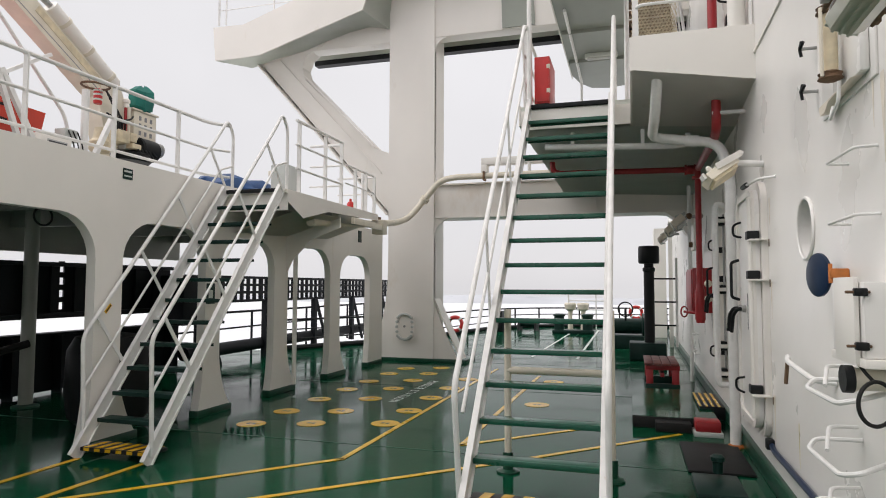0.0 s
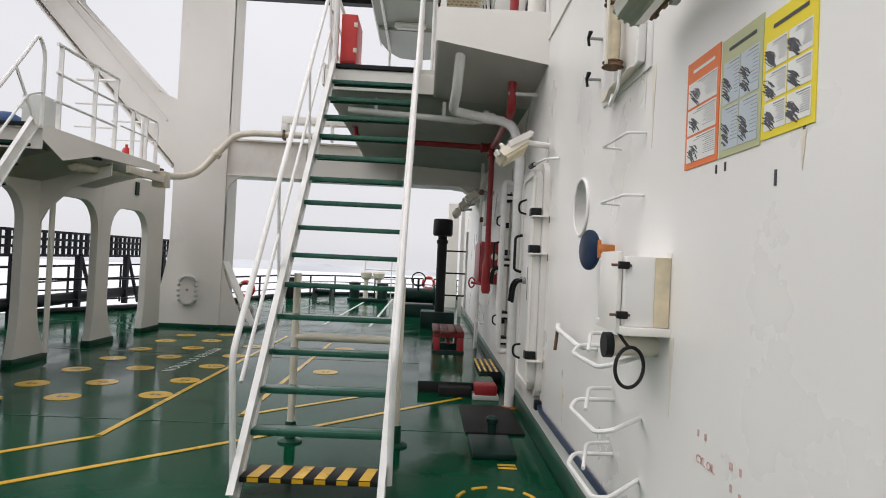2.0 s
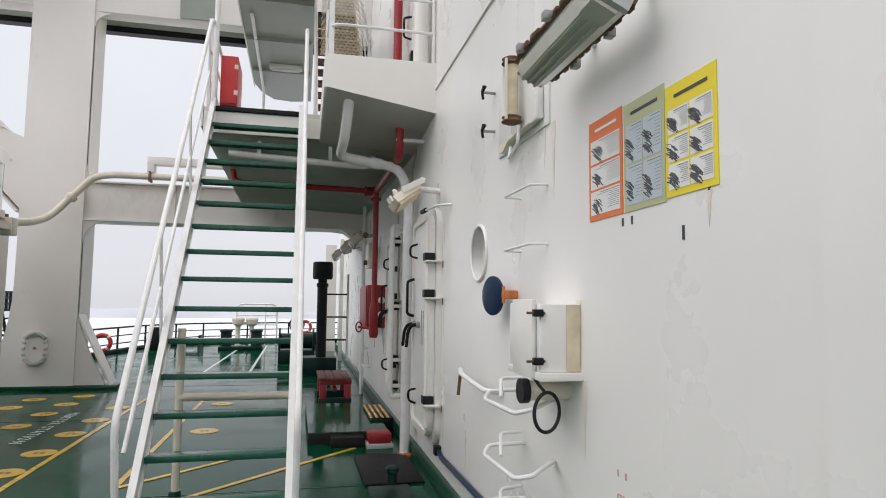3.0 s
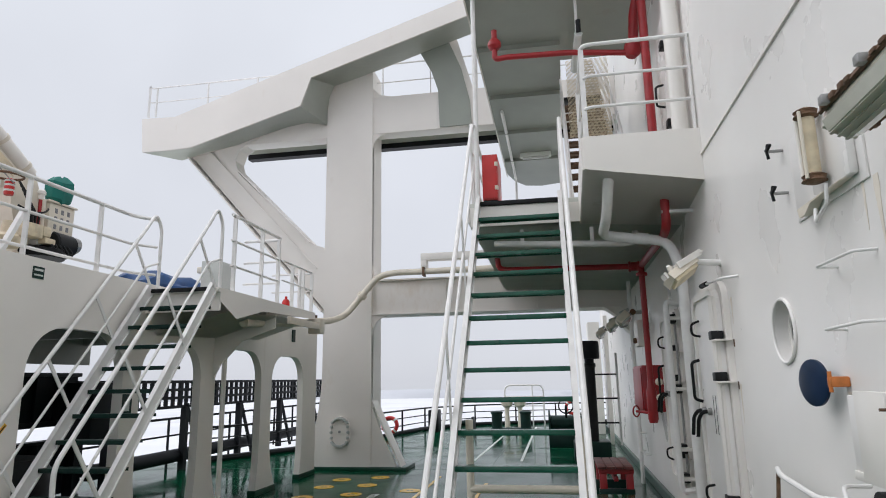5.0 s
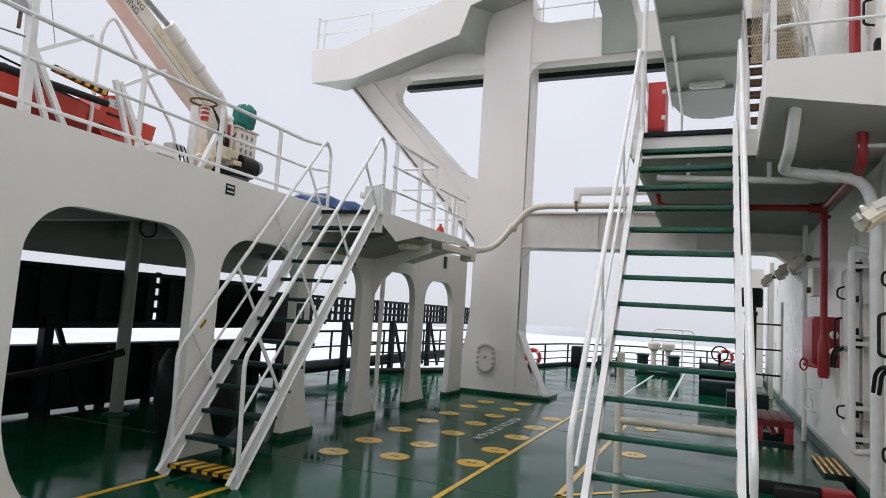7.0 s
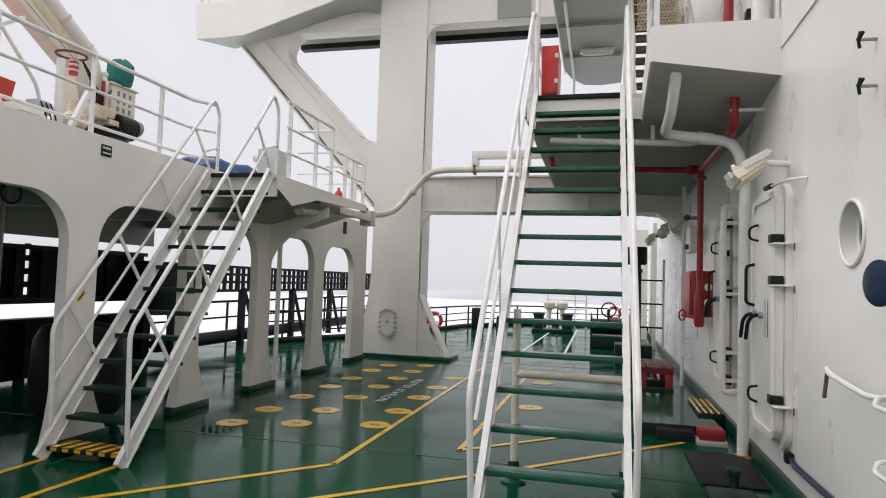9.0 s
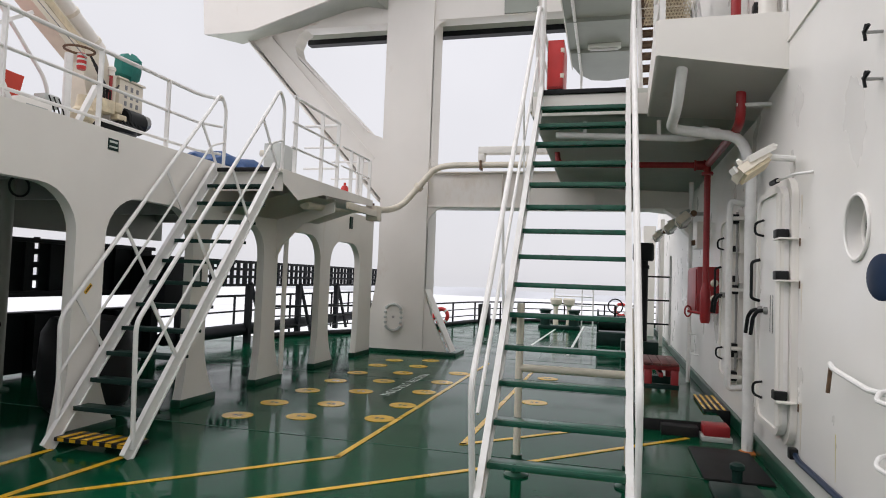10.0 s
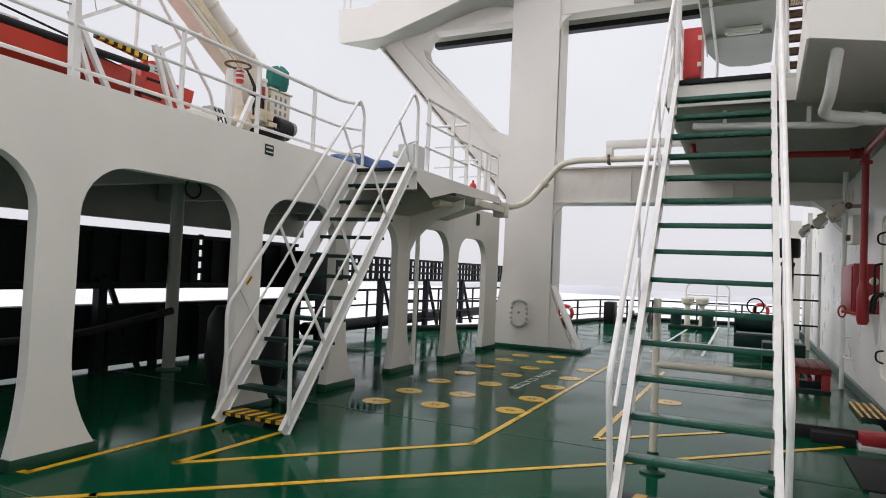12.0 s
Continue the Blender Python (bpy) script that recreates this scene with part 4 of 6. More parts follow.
# tube lamp: a prism diffuser in a rust-edged frame on wall arms
fl = thing("tube_lamp", (-0.3, 0.6, 2.5), "weathered tubular deck lamp with rusty frame on wall arms", "lamp")
A, B = Vector((-0.205, 1.24, 2.66)), Vector((-0.21, 0.49, 2.67))
ld = (B - A).normalized()
lside = Vector((0.45, 0, 0.9)).cross(ld).normalized()
lup = ld.cross(lside).normalized()
bm = bmesh.new()
ends = []
for p, k in ((A, 0.92), (B, 1.0)):
    ends.append([bm.verts.new(p + lside * u * k + lup * v * k) for u, v in ((-0.088, 0.03), (-0.084, -0.02), (-0.045, -0.058), (0.045, -0.058), (0.084, -0.02), (0.088, 0.03))])
for k in range(6):
    bm.faces.new((ends[0][k], ends[0][(k + 1) % 6], ends[1][(k + 1) % 6], ends[1][k]))
bm.faces.new(ends[0][::-1])
bm.faces.new(ends[1])
part("diffuser", bm, DIFFUSER, fl, "grey-green prism diffuser")
part("back_tray", beam(A + lup * 0.05, B + lup * 0.05, 0.165, 0.05, up=lup), GREYB, fl)
rnd = random.Random(5)
for s in (-1, 1):
    edge = part("frame_edge", beam(A - ld * 0.01 + lside * s * 0.094 + lup * 0.025, B + lside * s * 0.094 + lup * 0.025, 0.014, 0.03, up=lup), RUSTM, fl, "dark rusted frame edge")
    for k in range(9):
        p = A.lerp(B, (k + 0.2 + 0.5 * rnd.random()) / 9) + lside * s * 0.102 + lup * 0.02
        part("rust_flake", box(p - Vector((0.008, 0.02, 0.008)), p + Vector((0.008, 0.02, 0.008 + 0.01 * rnd.random())), 0.003), RUSTM, edge)
    for f in (0.2, 0.62):
        p = A.lerp(B, f + 0.08 * s) + lside * s * 0.115 + lup * 0.02
        c = part("clip", box(p - Vector((0.018, 0.02, 0.018)), p + Vector((0.018, 0.02, 0.018)), 0.004), STEEL, fl)
part("end_plate", beam(B - ld * 0.09 - lup * 0.058, B + ld * 0.01 - lup * 0.058, 0.10, 0.012, up=lup), DIFFUSER, fl)
for u in (-0.03, 0.0, 0.03):
    part("prism_rib", beam(A + lside * u - lup * 0.058, B - ld * 0.11 + lside * u - lup * 0.058, 0.012, 0.008, up=lup), DIFFUSER, fl)
part("end_cap", beam(A + ld * 0.0, A - ld * 0.02, 0.13, 0.075, up=lup), DIFFUSER, fl)
part("end_cap", beam(B, B + ld * 0.03, 0.16, 0.085, up=lup), GREYB, fl)
for f, y in ((0.30, 0.95), (0.93, 0.50)):
    p = A.lerp(B, f) + lup * 0.06
    part("mount_arm", tube([p, (0, p.y + 0.02, p.z + 0.02)], 0.022, 10), RAILP, fl)

# flood lamp near the door
fd = thing("flood_lamp", (-0.33, 4.1, 2.5), "white caged flood lamp on a wall arm", "lamp")
part("arm", tube([(0, 4.22, 2.62), (-0.28, 4.15, 2.63)], 0.028, 10), RAILP, fd)
FA, FB = Vector((-0.25, 4.05, 2.60)), Vector((-0.47, 3.95, 2.44))
fn = Vector((0.5, -0.3, -0.8)).normalized()
part("head", beam(FA, FB, 0.17, 0.07, up=fn), CREAM, fd, "cream lamp housing with grimy edges")
part("glass", beam(FA.lerp(FB, 0.08) + fn * 0.045, FA.lerp(FB, 0.92) + fn * 0.045, 0.135, 0.03, up=fn), TAN, fd, "yellowed lamp glass")
for f in (0.0, 0.5, 1.0):
    part("cooling_fin", beam(FA.lerp(FB, f) - fn * 0.05 - Vector((0, 0.09, 0)), FA.lerp(FB, f) - fn * 0.05 + Vector((0, 0.09, 0)), 0.02, 0.05, up=fn), WHITE, fd)
for s in (-1, 1):
    part("bracket", beam((-0.40, 4.0 + s * 0.10, 2.56), (-0.20, 4.08 + s * 0.10, 2.68), 0.02, 0.05), WHITE, fd)
part("bracket_bridge", beam((-0.21, 3.96, 2.68), (-0.21, 4.2, 2.68), 0.05, 0.02), WHITE, fd)
part("gland", lathe([(0.02, 0), (0.025, 0.03), (0.015, 0.06)], (-0.43, 4.0, 2.53), (-0.5, -0.4, 0.6), 10), WHITE, fd)

# grab irons and step irons
for z in (2.19, 1.885):
    g = thing("grab_iron", (0, 1.9, z), "thin white grab iron welded to the wall", "grab iron", "grab irons")
    part("bar", tube([(0, 1.58, z + 0.02), (-0.09, 1.60, z + 0.02), (-0.11, 1.96, z + 0.01), (0, 1.99, z + 0.01)], 0.0075, 8, 0.02), RAILP, g)
for z in (1.13, 0.84, 0.55):
    g = thing("step_iron", (0, 1.7, z), "white bent step iron welded to the wall", "step iron", "step irons")
    part("tread_bar", tube([(0, 1.92, z), (-0.20, 1.95, z - 0.01), (-0.25, 1.86, z - 0.04), (-0.25, 1.36, z - 0.03), (-0.20, 1.28, z), (0, 1.50, z + 0.01)], 0.0112, 8, 0.04), RAILP, g)
    part("guard_bar", tube([(-0.02, 1.93, z + 0.06), (-0.16, 1.86, z + 0.07), (-0.22, 1.66, z + 0.0)], 0.0097, 8, 0.04), RAILP, g)
lv = thing("wall_lever", (-0.06, 2.7, 1.14), "white wall lever with a dark hanging shackle", "lever")
part("arm", tube([(0, 2.30, 1.06), (-0.10, 2.36, 1.06), (-0.15, 2.76, 1.12), (-0.11, 2.94, 1.13)], 0.0165, 10, 0.05), RAILP, lv)
part("shackle", tube([(-0.12, 2.90, 1.12), (-0.13, 2.92, 0.96)], 0.012, 8), RUSTM, lv)

cable = thing("wall_cable", (-0.03, 3.0, 0.33), "dark cable clipped low along the wall", "cable")
part("cable", tube([(-0.02, 4.05, 0.32), (-0.03, 3.9, 0.30), (-0.03, 2.2, 0.32), (-0.03, 0.4, 0.33)], 0.022, 8, 0.05), NAVY, cable)
part("clip", box((-0.06, 4.02, 0.28), (0.0, 4.10, 0.36), 0.008), BLACK, cable)


def poster(name, y0, y1, z0, z1, mat, label, cells, panel):
    """A printed sheet on the wall: border, pale cells, dark title, text bars and picture blots."""
    root = thing(name, (0, (y0 + y1) / 2, z0), label, "poster", "safety posters")
    part("sheet", box((-0.004, y0, z0), (-0.0005, y1, z1)), mat, root)
    part("title", box((-0.0055, y0 + (y1 - y0) * 0.15, z1 - 0.050), (-0.0045, y1 - (y1 - y0) * 0.2, z1 - 0.038)), PAPERW if mat is PAPERO else INK, root)
    rnd = random.Random(name)
    cols, rows = cells
    w, h = (y1 - y0 - 0.03) / cols, (z1 - z0 - 0.10) / rows
    for i in range(cols):
        for j in range(rows):
            a, b = y0 + 0.015 + i * w, z0 + 0.02 + j * h
            cell = part("cell", box((-0.0055, a + 0.004, b + 0.004), (-0.0045, a + w - 0.004, b + h - 0.006)), panel, root)
            bm = bmesh.new()
            for t in range(10):
                zz = b + h - 0.016 - t * (h - 0.024) / 11
                e = a + w * (0.30 + 0.16 * rnd.random())
                if t < 2:
                    e = a + w * (0.5 + 0.3 * rnd.random())
                box((-0.0062, a + 0.009, zz), (-0.0056, e, zz + (0.0034 if t == 0 else 0.0018)), 0, bm)
            tagged(part("fine_print", bm, GREYINK, cell), kind="stuff")
            bm = bmesh.new()
            for t in range(22):
                cy, cz, r = a + w * (0.62 + 0.22 * rnd.random()), b + h * (0.15 + 0.42 * rnd.random()), 0.006 + 0.013 * rnd.random()
                tube([(-0.006, cy - r * 1.5, cz - r), (-0.006, cy, cz + r * (rnd.random() - 0.3)), (-0.006, cy + r * 1.6, cz + r)], 0.0012 + 0.0016 * rnd.random(), 5, 0, bm)
            tagged(part("drawing", bm, INK, cell), kind="stuff")
    return root


poster("orange_poster", 0.80, 1.092, 1.955, 2.385, PAPERO, "orange safety poster with three picture panels", (1, 3), PAPERW)
poster("olive_poster", 0.502, 0.786, 1.955, 2.375, PAPERG, "olive-green safety poster with four faded panels", (2, 2), PAPERB)
poster("yellow_poster", 0.217, 0.497, 1.965, 2.35, PAPERY, "yellow safety poster with six white panels", (2, 3), PAPERW)
for y, z, s in ((0.80, 1.925, 0.02), (0.73, 1.925, 0.02), (0.40, 1.845, 0.03), (0.26, 1.975, 0.02)):
    solid("paint_chip", box((-0.003, y, z - s), (-0.0005, y + 0.012, z + s * 0.6)), INK, "small dark chip in the white paint", "chip")
lettering("CYL OIL", 0.042, pose(-0.002, 0.80, 0.86, 90, 0, -90), PALEINK, "wall_lettering", "small faded red stencil CYL OIL on the wall")
for y, z, w in ((0.86, 0.94, 0.02), (0.80, 0.94, 0.02), (0.60, 0.90, 0.03), (0.54, 0.90, 0.02), (0.60, 0.83, 0.02), (0.54, 0.82, 0.02), (0.42, 0.83, 0.03)):
    solid("stencil_mark", box((-0.002, y, z), (-0.0005, y + w * 0.7, z + 0.025)), PALEINK, "faded red stencil mark on the wall", "marking")

# ---- pipes under the landing ----
wp = thing("white_pipe", (-0.12, 5.3, 0), "thick white pipe rising from the deck beside the door", "pipe")
part("riser", tube([(-0.12, 5.27, 0.02), (-0.12, 5.27, 2.72), (-0.20, 5.35, 3.06), (-0.63, 5.42, 3.14), (-0.86, 5.40, 3.17), (-0.84, 4.95, 3.26), (-0.82, 4.62, 3.60)], 0.052, 14, 0.14), RAILP, wp)
part("coupling", tube([(-0.40, 5.385, 3.10), (-0.52, 5.40, 3.12)], 0.062, 14), RAILP, wp)
part("foot_ring", lathe([(0.09, 0), (0.09, 0.012), (0.06, 0.03)], (-0.12, 5.27, 0.0), sides=18), BRASS, wp, "orange primed foot ring")
wl = thing("white_line_pipe", (-1.2, 5.75, 3.2), "white pipe slung under the landing", "pipe")
part("run", tube([(-2.05, 5.78, 3.22), (-0.62, 5.74, 3.14), (-0.45, 5.9, 3.20), (-0.45, 6.0, 3.34)], 0.036, 12, 0.08), RAILP, wl)
part("hanger", box((-0.97, 5.75, 3.14), (-0.93, 5.78, 3.36)), RAILP, wl)
part("hanger", box((-1.75, 5.76, 3.20), (-1.71, 5.79, 3.38)), RAILP, wl)
rp = thing("fire_main", (-0.2, 7.5, 1.3), "red fire main with valve under the landing", "pipe")
part("drop", tube([(-0.23, 7.45, 1.3), (-0.23, 7.45, 3.18)], 0.040, 12), DRED, rp)
part("upper_leg", tube([(-0.22, 7.45, 3.18), (-0.24, 5.4, 3.13), (-0.26, 5.05, 3.16), (-0.26, 5.05, 3.50)], 0.045, 12, 0.12), DRED, rp)
part("cross_run", tube([(-0.23, 7.5, 3.17), (-2.10, 7.58, 3.22), (-2.18, 7.58, 3.26), (-2.20, 7.58, 3.46)], 0.040, 12, 0.10), DRED, rp)
part("tee", lathe([(0.07, -0.07), (0.075, -0.05), (0.062, -0.04), (0.062, 0.04), (0.075, 0.05), (0.07, 0.07)], (-0.32, 7.5, 3.17), (1, 0, 0), 14), DRED, rp)
part("flange", lathe([(0.07, -0.02), (0.075, 0), (0.07, 0.02)], (-0.23, 7.45, 3.05), (0, 0, 1), 14), DRED, rp)
part("strap", box((-0.30, 5.02, 3.28), (0.0, 5.08, 3.31)), RAILP, rp)
hy = thing("hose_box", (-0.15, 7.55, 1.5), "red fire hose box with hydrant valve", "hose box")
part("case", box((-0.30, 7.72, 1.22), (-0.02, 8.75, 1.84), 0.015), DRED, hy)
part("lid", box((-0.315, 7.75, 1.25), (-0.30, 8.72, 1.81), 0.006), DRED, hy)
part("valve", lathe([(0.05, 0), (0.065, 0.05), (0.065, 0.40), (0.05, 0.46), (0.04, 0.52)], (-0.23, 7.45, 1.10), sides=16), DRED, hy)
part("spindle", tube([(-0.23, 7.45, 1.22), (-0.42, 7.62, 1.24)], 0.018, 8), DRED, hy)
part("wheel", tube([(-0.42 + 0.045 * math.cos(a), 7.62 + 0.045 * math.cos(a), 1.24 + 0.07 * math.sin(a)) for a in (2 * math.pi * k / 16 for k in range(16))], 0.011, 6, closed=True), DRED, hy)
for z in (1.42, 1.62):
    part("fitting", lathe([(0.035, 0), (0.05, 0.02), (0.035, 0.06)], (-0.14, 7.35, z), (0, -1, 0), 10), CREAM, hy)

# upper red main with globe valves, seen above the landing
ur = thing("upper_fire_main", (-0.25, 5.9, 3.7), "red fire main rising past the upper platform", "pipe")
part("riser", tube([(-0.20, 5.75, LT), (-0.20, 5.75, 6.3)], 0.05, 12), DRED, ur)
part("cross_run", tube([(-0.25, 6.0, 5.55), (-1.05, 5.95, 5.62), (-1.85, 5.9, 5.62), (-1.98, 5.9, 5.60), (-1.98, 5.9, 6.0)], 0.036, 12, 0.08), DRED, ur)
part("valve", lathe([(0.06, -0.12), (0.10, -0.06), (0.11, 0.0), (0.10, 0.06), (0.06, 0.12)], (-0.30, 6.0, 5.62), (0.3, 0, 1), 16), DRED, ur)
part("branch", tube([(-0.30, 6.0, 5.6), (-0.26, 6.0, 6.1), (-0.18, 5.85, 6.38)], 0.06, 12, 0.1), DRED, ur)
part("valve", lathe([(0.05, -0.06), (0.085, -0.02), (0.085, 0.03), (0.05, 0.08)], (-1.98, 5.9, 5.80), (0, 0, 1), 14), DRED, ur)
vw = thing("wall_conduit", (-0.08, 4.75, LT), "thick white vertical pipe on the upper wall", "pipe")
part("pipe", tube([(-0.10, 4.75, LT), (-0.10, 4.75, 6.6)], 0.08, 14), WHITE, vw)
ud = thing("upper_door", (0, 5.9, LT + 0.2), "white weathertight door on the upper landing", "door")
part("leaf", plate(slab2(5.25, LT + 0.25, 6.35, LT + 1.95, 0.15), wy(-0.002), Vector((-0.07, 0, 0))), WALLP, ud)
part("handle", tube([(-0.07, 5.55, LT + 0.95), (-0.16, 5.55, LT + 0.97), (-0.16, 5.55, LT + 1.2), (-0.07, 5.55, LT + 1.22)], 0.013, 8, 0.03), BLACK, ud)
part("hinge", box((-0.13, 5.2, LT + 1.5), (-0.05, 5.32, LT + 1.58), 0.008), BLACK, ud)
part("hinge", box((-0.13, 5.2, LT + 0.6), (-0.05, 5.32, LT + 0.68), 0.008), BLACK, ud)
ul = thing("upper_lamp", (-0.95, 5.8, 5.9), "grey tubular lamp hung under the upper platform", "lamp")
part("tube", tube([(-0.95, 5.75, 5.75), (-1.0, 6.3, 5.55)], 0.05, 12), GLAZE, ul)
part("cap", tube([(-0.95, 5.73, 5.76), (-0.95, 5.70, 5.90)], 0.03, 10), BLACK, ul)
part("stem", tube([(-0.96, 5.9, 5.75), (-0.96, 5.9, 6.39)], 0.018, 8), RAILP, ul)
sl = thing("soffit_lamp", (-1.75, 11.5, 6.3), "long caged lamp fixed under the upper platform", "lamp")
part("tray", box((-2.0, 11.45, 6.30), (-1.35, 11.60, 6.385), 0.01), UNDER_SHADE, sl)
part("tube", tube([(-1.95, 11.52, 6.28), (-1.40, 11.52, 6.28)], 0.03, 10), GLAZE, sl)

# rust weeping from the fittings, thin runs on the paint
rnd = random.Random(11)


def rust_run(x, y, z, w, length, mat=None):
    """A ragged tapering run down from (y, z) on the plane x."""
    n = 7
    side = [(y - w / 2 * (1 - k / n) * (0.7 + 0.5 * rnd.random()), z - length * k / n) for k in range(n)]
    back = [(y + w / 2 * (1 - k / n) * (0.7 + 0.5 * rnd.random()), z - length * k / n) for k in range(n)]
    solid("rust_run", plate(side + [(y, z - length)] + back[::-1], wy(x), Vector((-0.0015, 0, 0))), mat or RUN, "pale rust run weeping down the white paint", "stain")


for x, y, z, w, length in ((-0.001, 1.16, 1.27, 0.05, 0.34), (-0.001, 1.22, 1.62, 0.06, 0.30), (-0.001, 1.50, 2.52, 0.05, 0.40), (-0.001, 1.62, 2.52, 0.03, 0.22),
                           (-0.001, 3.98, 0.72, 0.07, 0.40), (-0.001, 3.99, 1.62, 0.05, 0.30), (-0.001, 4.0, 2.30, 0.05, 0.22), (-0.001, 2.05, 1.60, 0.04, 0.28),
                           (-0.001, 0.27, 1.96, 0.03, 0.12), (-0.001, 5.75, 2.1, 0.10, 1.3)):
    rust_run(x, y, z, w, length)
rust_run(-0.001, 3.2, 0.66, 0.012, 0.30, DRIP)

# the deckhouse side runs half a degree off the deck's line
HEADING = Matrix.Translation((0, 1, 0)) @ pose(0, 0, 0, 0, 0, -0.5) @ Matrix.Translation((0, -1, 0))


def to_wall_line(ob):
    ob.matrix_basis = HEADING @ ob.matrix_basis


for ob in [o for o in bpy.data.objects if o not in BEFORE and o.parent is None]:
    to_wall_line(ob)
for ob in [bpy.data.objects[n] for n in ("wall_deckhouse", "baseboard_deckhouse", "trim_weld_line")]:
    to_wall_line(ob)

# red locker at the stair head
rl = thing("red_locker", (-2.02, 5.85, LT), "red steel equipment locker with pale latches at the stair head", "locker")
part("case", box((-2.12, 5.72, LT + 0.06), (-1.94, 6.25, LT + 0.62), 0.008), RED, rl)
part("door", box((-2.11, 5.705, LT + 0.08), (-1.95, 5.72, LT + 0.60), 0.004), RED, rl)
part("plinth", box((-2.11, 5.73, LT + 0.0), (-1.95, 6.24, LT + 0.06)), BLACK, rl)
for z in (0.18, 0.47):
    part("latch", box((-1.975, 5.70, LT + z), (-1.935, 5.735, LT + z + 0.05), 0.003), CREAM, rl, "cream latch")

# ---- cream pipe along the side landing and up over the gantry beam ----
cp = thing("cream_pipe", (-5.5, 8.5, 2.6), "cream pipe bending up from the side landing across the gantry", "pipe")
part("run", tube([(-5.30, 6.2, 2.46), (-5.40, 8.2, 2.62), (-5.55, 10.2, 2.84), (-5.45, 10.68, 2.98), (-5.10, 10.72, 3.40), (-4.80, 10.72, 3.74), (-4.50, 10.72, 3.80), (-1.5, 10.72, 3.80)], 0.062, 14, 0.30), CREAM, cp)
part("flange", lathe([(0.095, -0.05), (0.10, -0.01), (0.085, 0), (0.10, 0.01), (0.095, 0.05)], (-5.13, 10.72, 3.365), (0.62, 0, 0.75), 14), CREAM, cp)
part("strap", box((-5.42, 6.85, 2.40), (-5.30, 6.88, 2.78), 0.004), RAILP, cp)
part("strap", tube([(-5.47, 9.0, 2.62), (-5.47, 9.0, 2.82)], 0.074, 10), RUSTM, cp)
part("strap", box((-3.88, 10.63, 3.70), (-3.84, 10.80, 3.88)), RUSTM, cp)
wb = thing("cable_box", (-3.5, 10.8, 3.9), "white cable trunk bracketed over the gantry beam", "trunk")
part("trunk", box((-3.92, 10.68, 4.02), (-2.3, 10.88, 4.16), 0.006), WHITE, wb)
part("leg", box((-3.92, 10.68, 3.86), (-3.80, 10.88, 4.02), 0.004), WHITE, wb)
part("leg", box((-2.98, 10.68, 3.72), (-2.94, 10.88, 4.02), 0.004), WHITE, wb)

# ---- things on the deck ----
hp = thing("deck_plate", (-0.33, 4.75, 0), "flat black rubber mat on the wet deck", "mat")
part("mat", box((-0.61, 4.22, 0.002), (-0.075, 5.28, 0.022), 0.006), RUBBER, hp)
bo = thing("sounding_cap", (-0.37, 3.85, 0), "dark green box with a short post by the wall", "fitting")
part("box", box((-0.60, 3.50, 0.0), (-0.25, 4.06, 0.05), 0.012), DKGREEN, bo)
part("post", lathe([(0.04, 0.07), (0.04, 0.16), (0.055, 0.17), (0.055, 0.2), (0.03, 0.22)], (-0.40, 4.02, 0), sides=16), DKGREEN, bo)
tr = thing("low_platform", (-0.6, 6.2, 0), "low raised deck platform with a black skirt", "platform")
part("top_plate", box((-1.06, 5.94, 0.118), (-0.16, 8.0, 0.128)), DECK, tr, "wet dark green top plate")
for lo, hi in (((-1.06, 5.92, 0), (-0.16, 5.94, 0.125)), ((-1.06, 8.0, 0), (-0.16, 8.02, 0.125)), ((-1.06, 5.94, 0), (-1.04, 8.0, 0.118)), ((-0.18, 5.94, 0), (-0.16, 8.0, 0.118))):
    part("skirt", box(lo, hi, 0.003), RUBBER, tr)
part("apron", box((-0.82, 5.74, 0.002), (-0.45, 5.92, 0.10), 0.004), RUBBER, tr)
rb = thing("red_chock", (-0.25, 5.75, 0.05), "dark red steel chock beside the tray", "chock")
part("block", box((-0.42, 5.62, 0.052), (-0.17, 5.86, 0.16), 0.012), DRED, rb)
part("base", box((-0.44, 5.60, 0.0), (-0.15, 5.87, 0.05), 0.005), GREYB, rb)

bn = thing("bench", (-0.63, 8.7, 0), "low red wooden bench with a worn top on the deck", "bench")
for k in range(4):
    part("slat", box((-0.88 + k * 0.122, 8.15, 0.43), (-0.88 + k * 0.122 + 0.112, 9.25, 0.465), 0.006), WOODR, bn)
for y in (8.22, 9.10):
    for x in (-0.86, -0.50):
        part("leg", box((x, y, 0.0), (x + 0.10, y + 0.09, 0.38), 0.006), DRED, bn)
    part("rail", box((-0.87, y, 0.36), (-0.39, y + 0.08, 0.43), 0.005), DRED, bn)
    part("foot_board", box((-0.87, y - 0.01, 0.0), (-0.39, y + 0.10, 0.16), 0.005), DKGREEN, bn)
part("stretcher", box((-0.66, 8.3, 0.25), (-0.60, 9.1, 0.31), 0.005), DRED, bn)

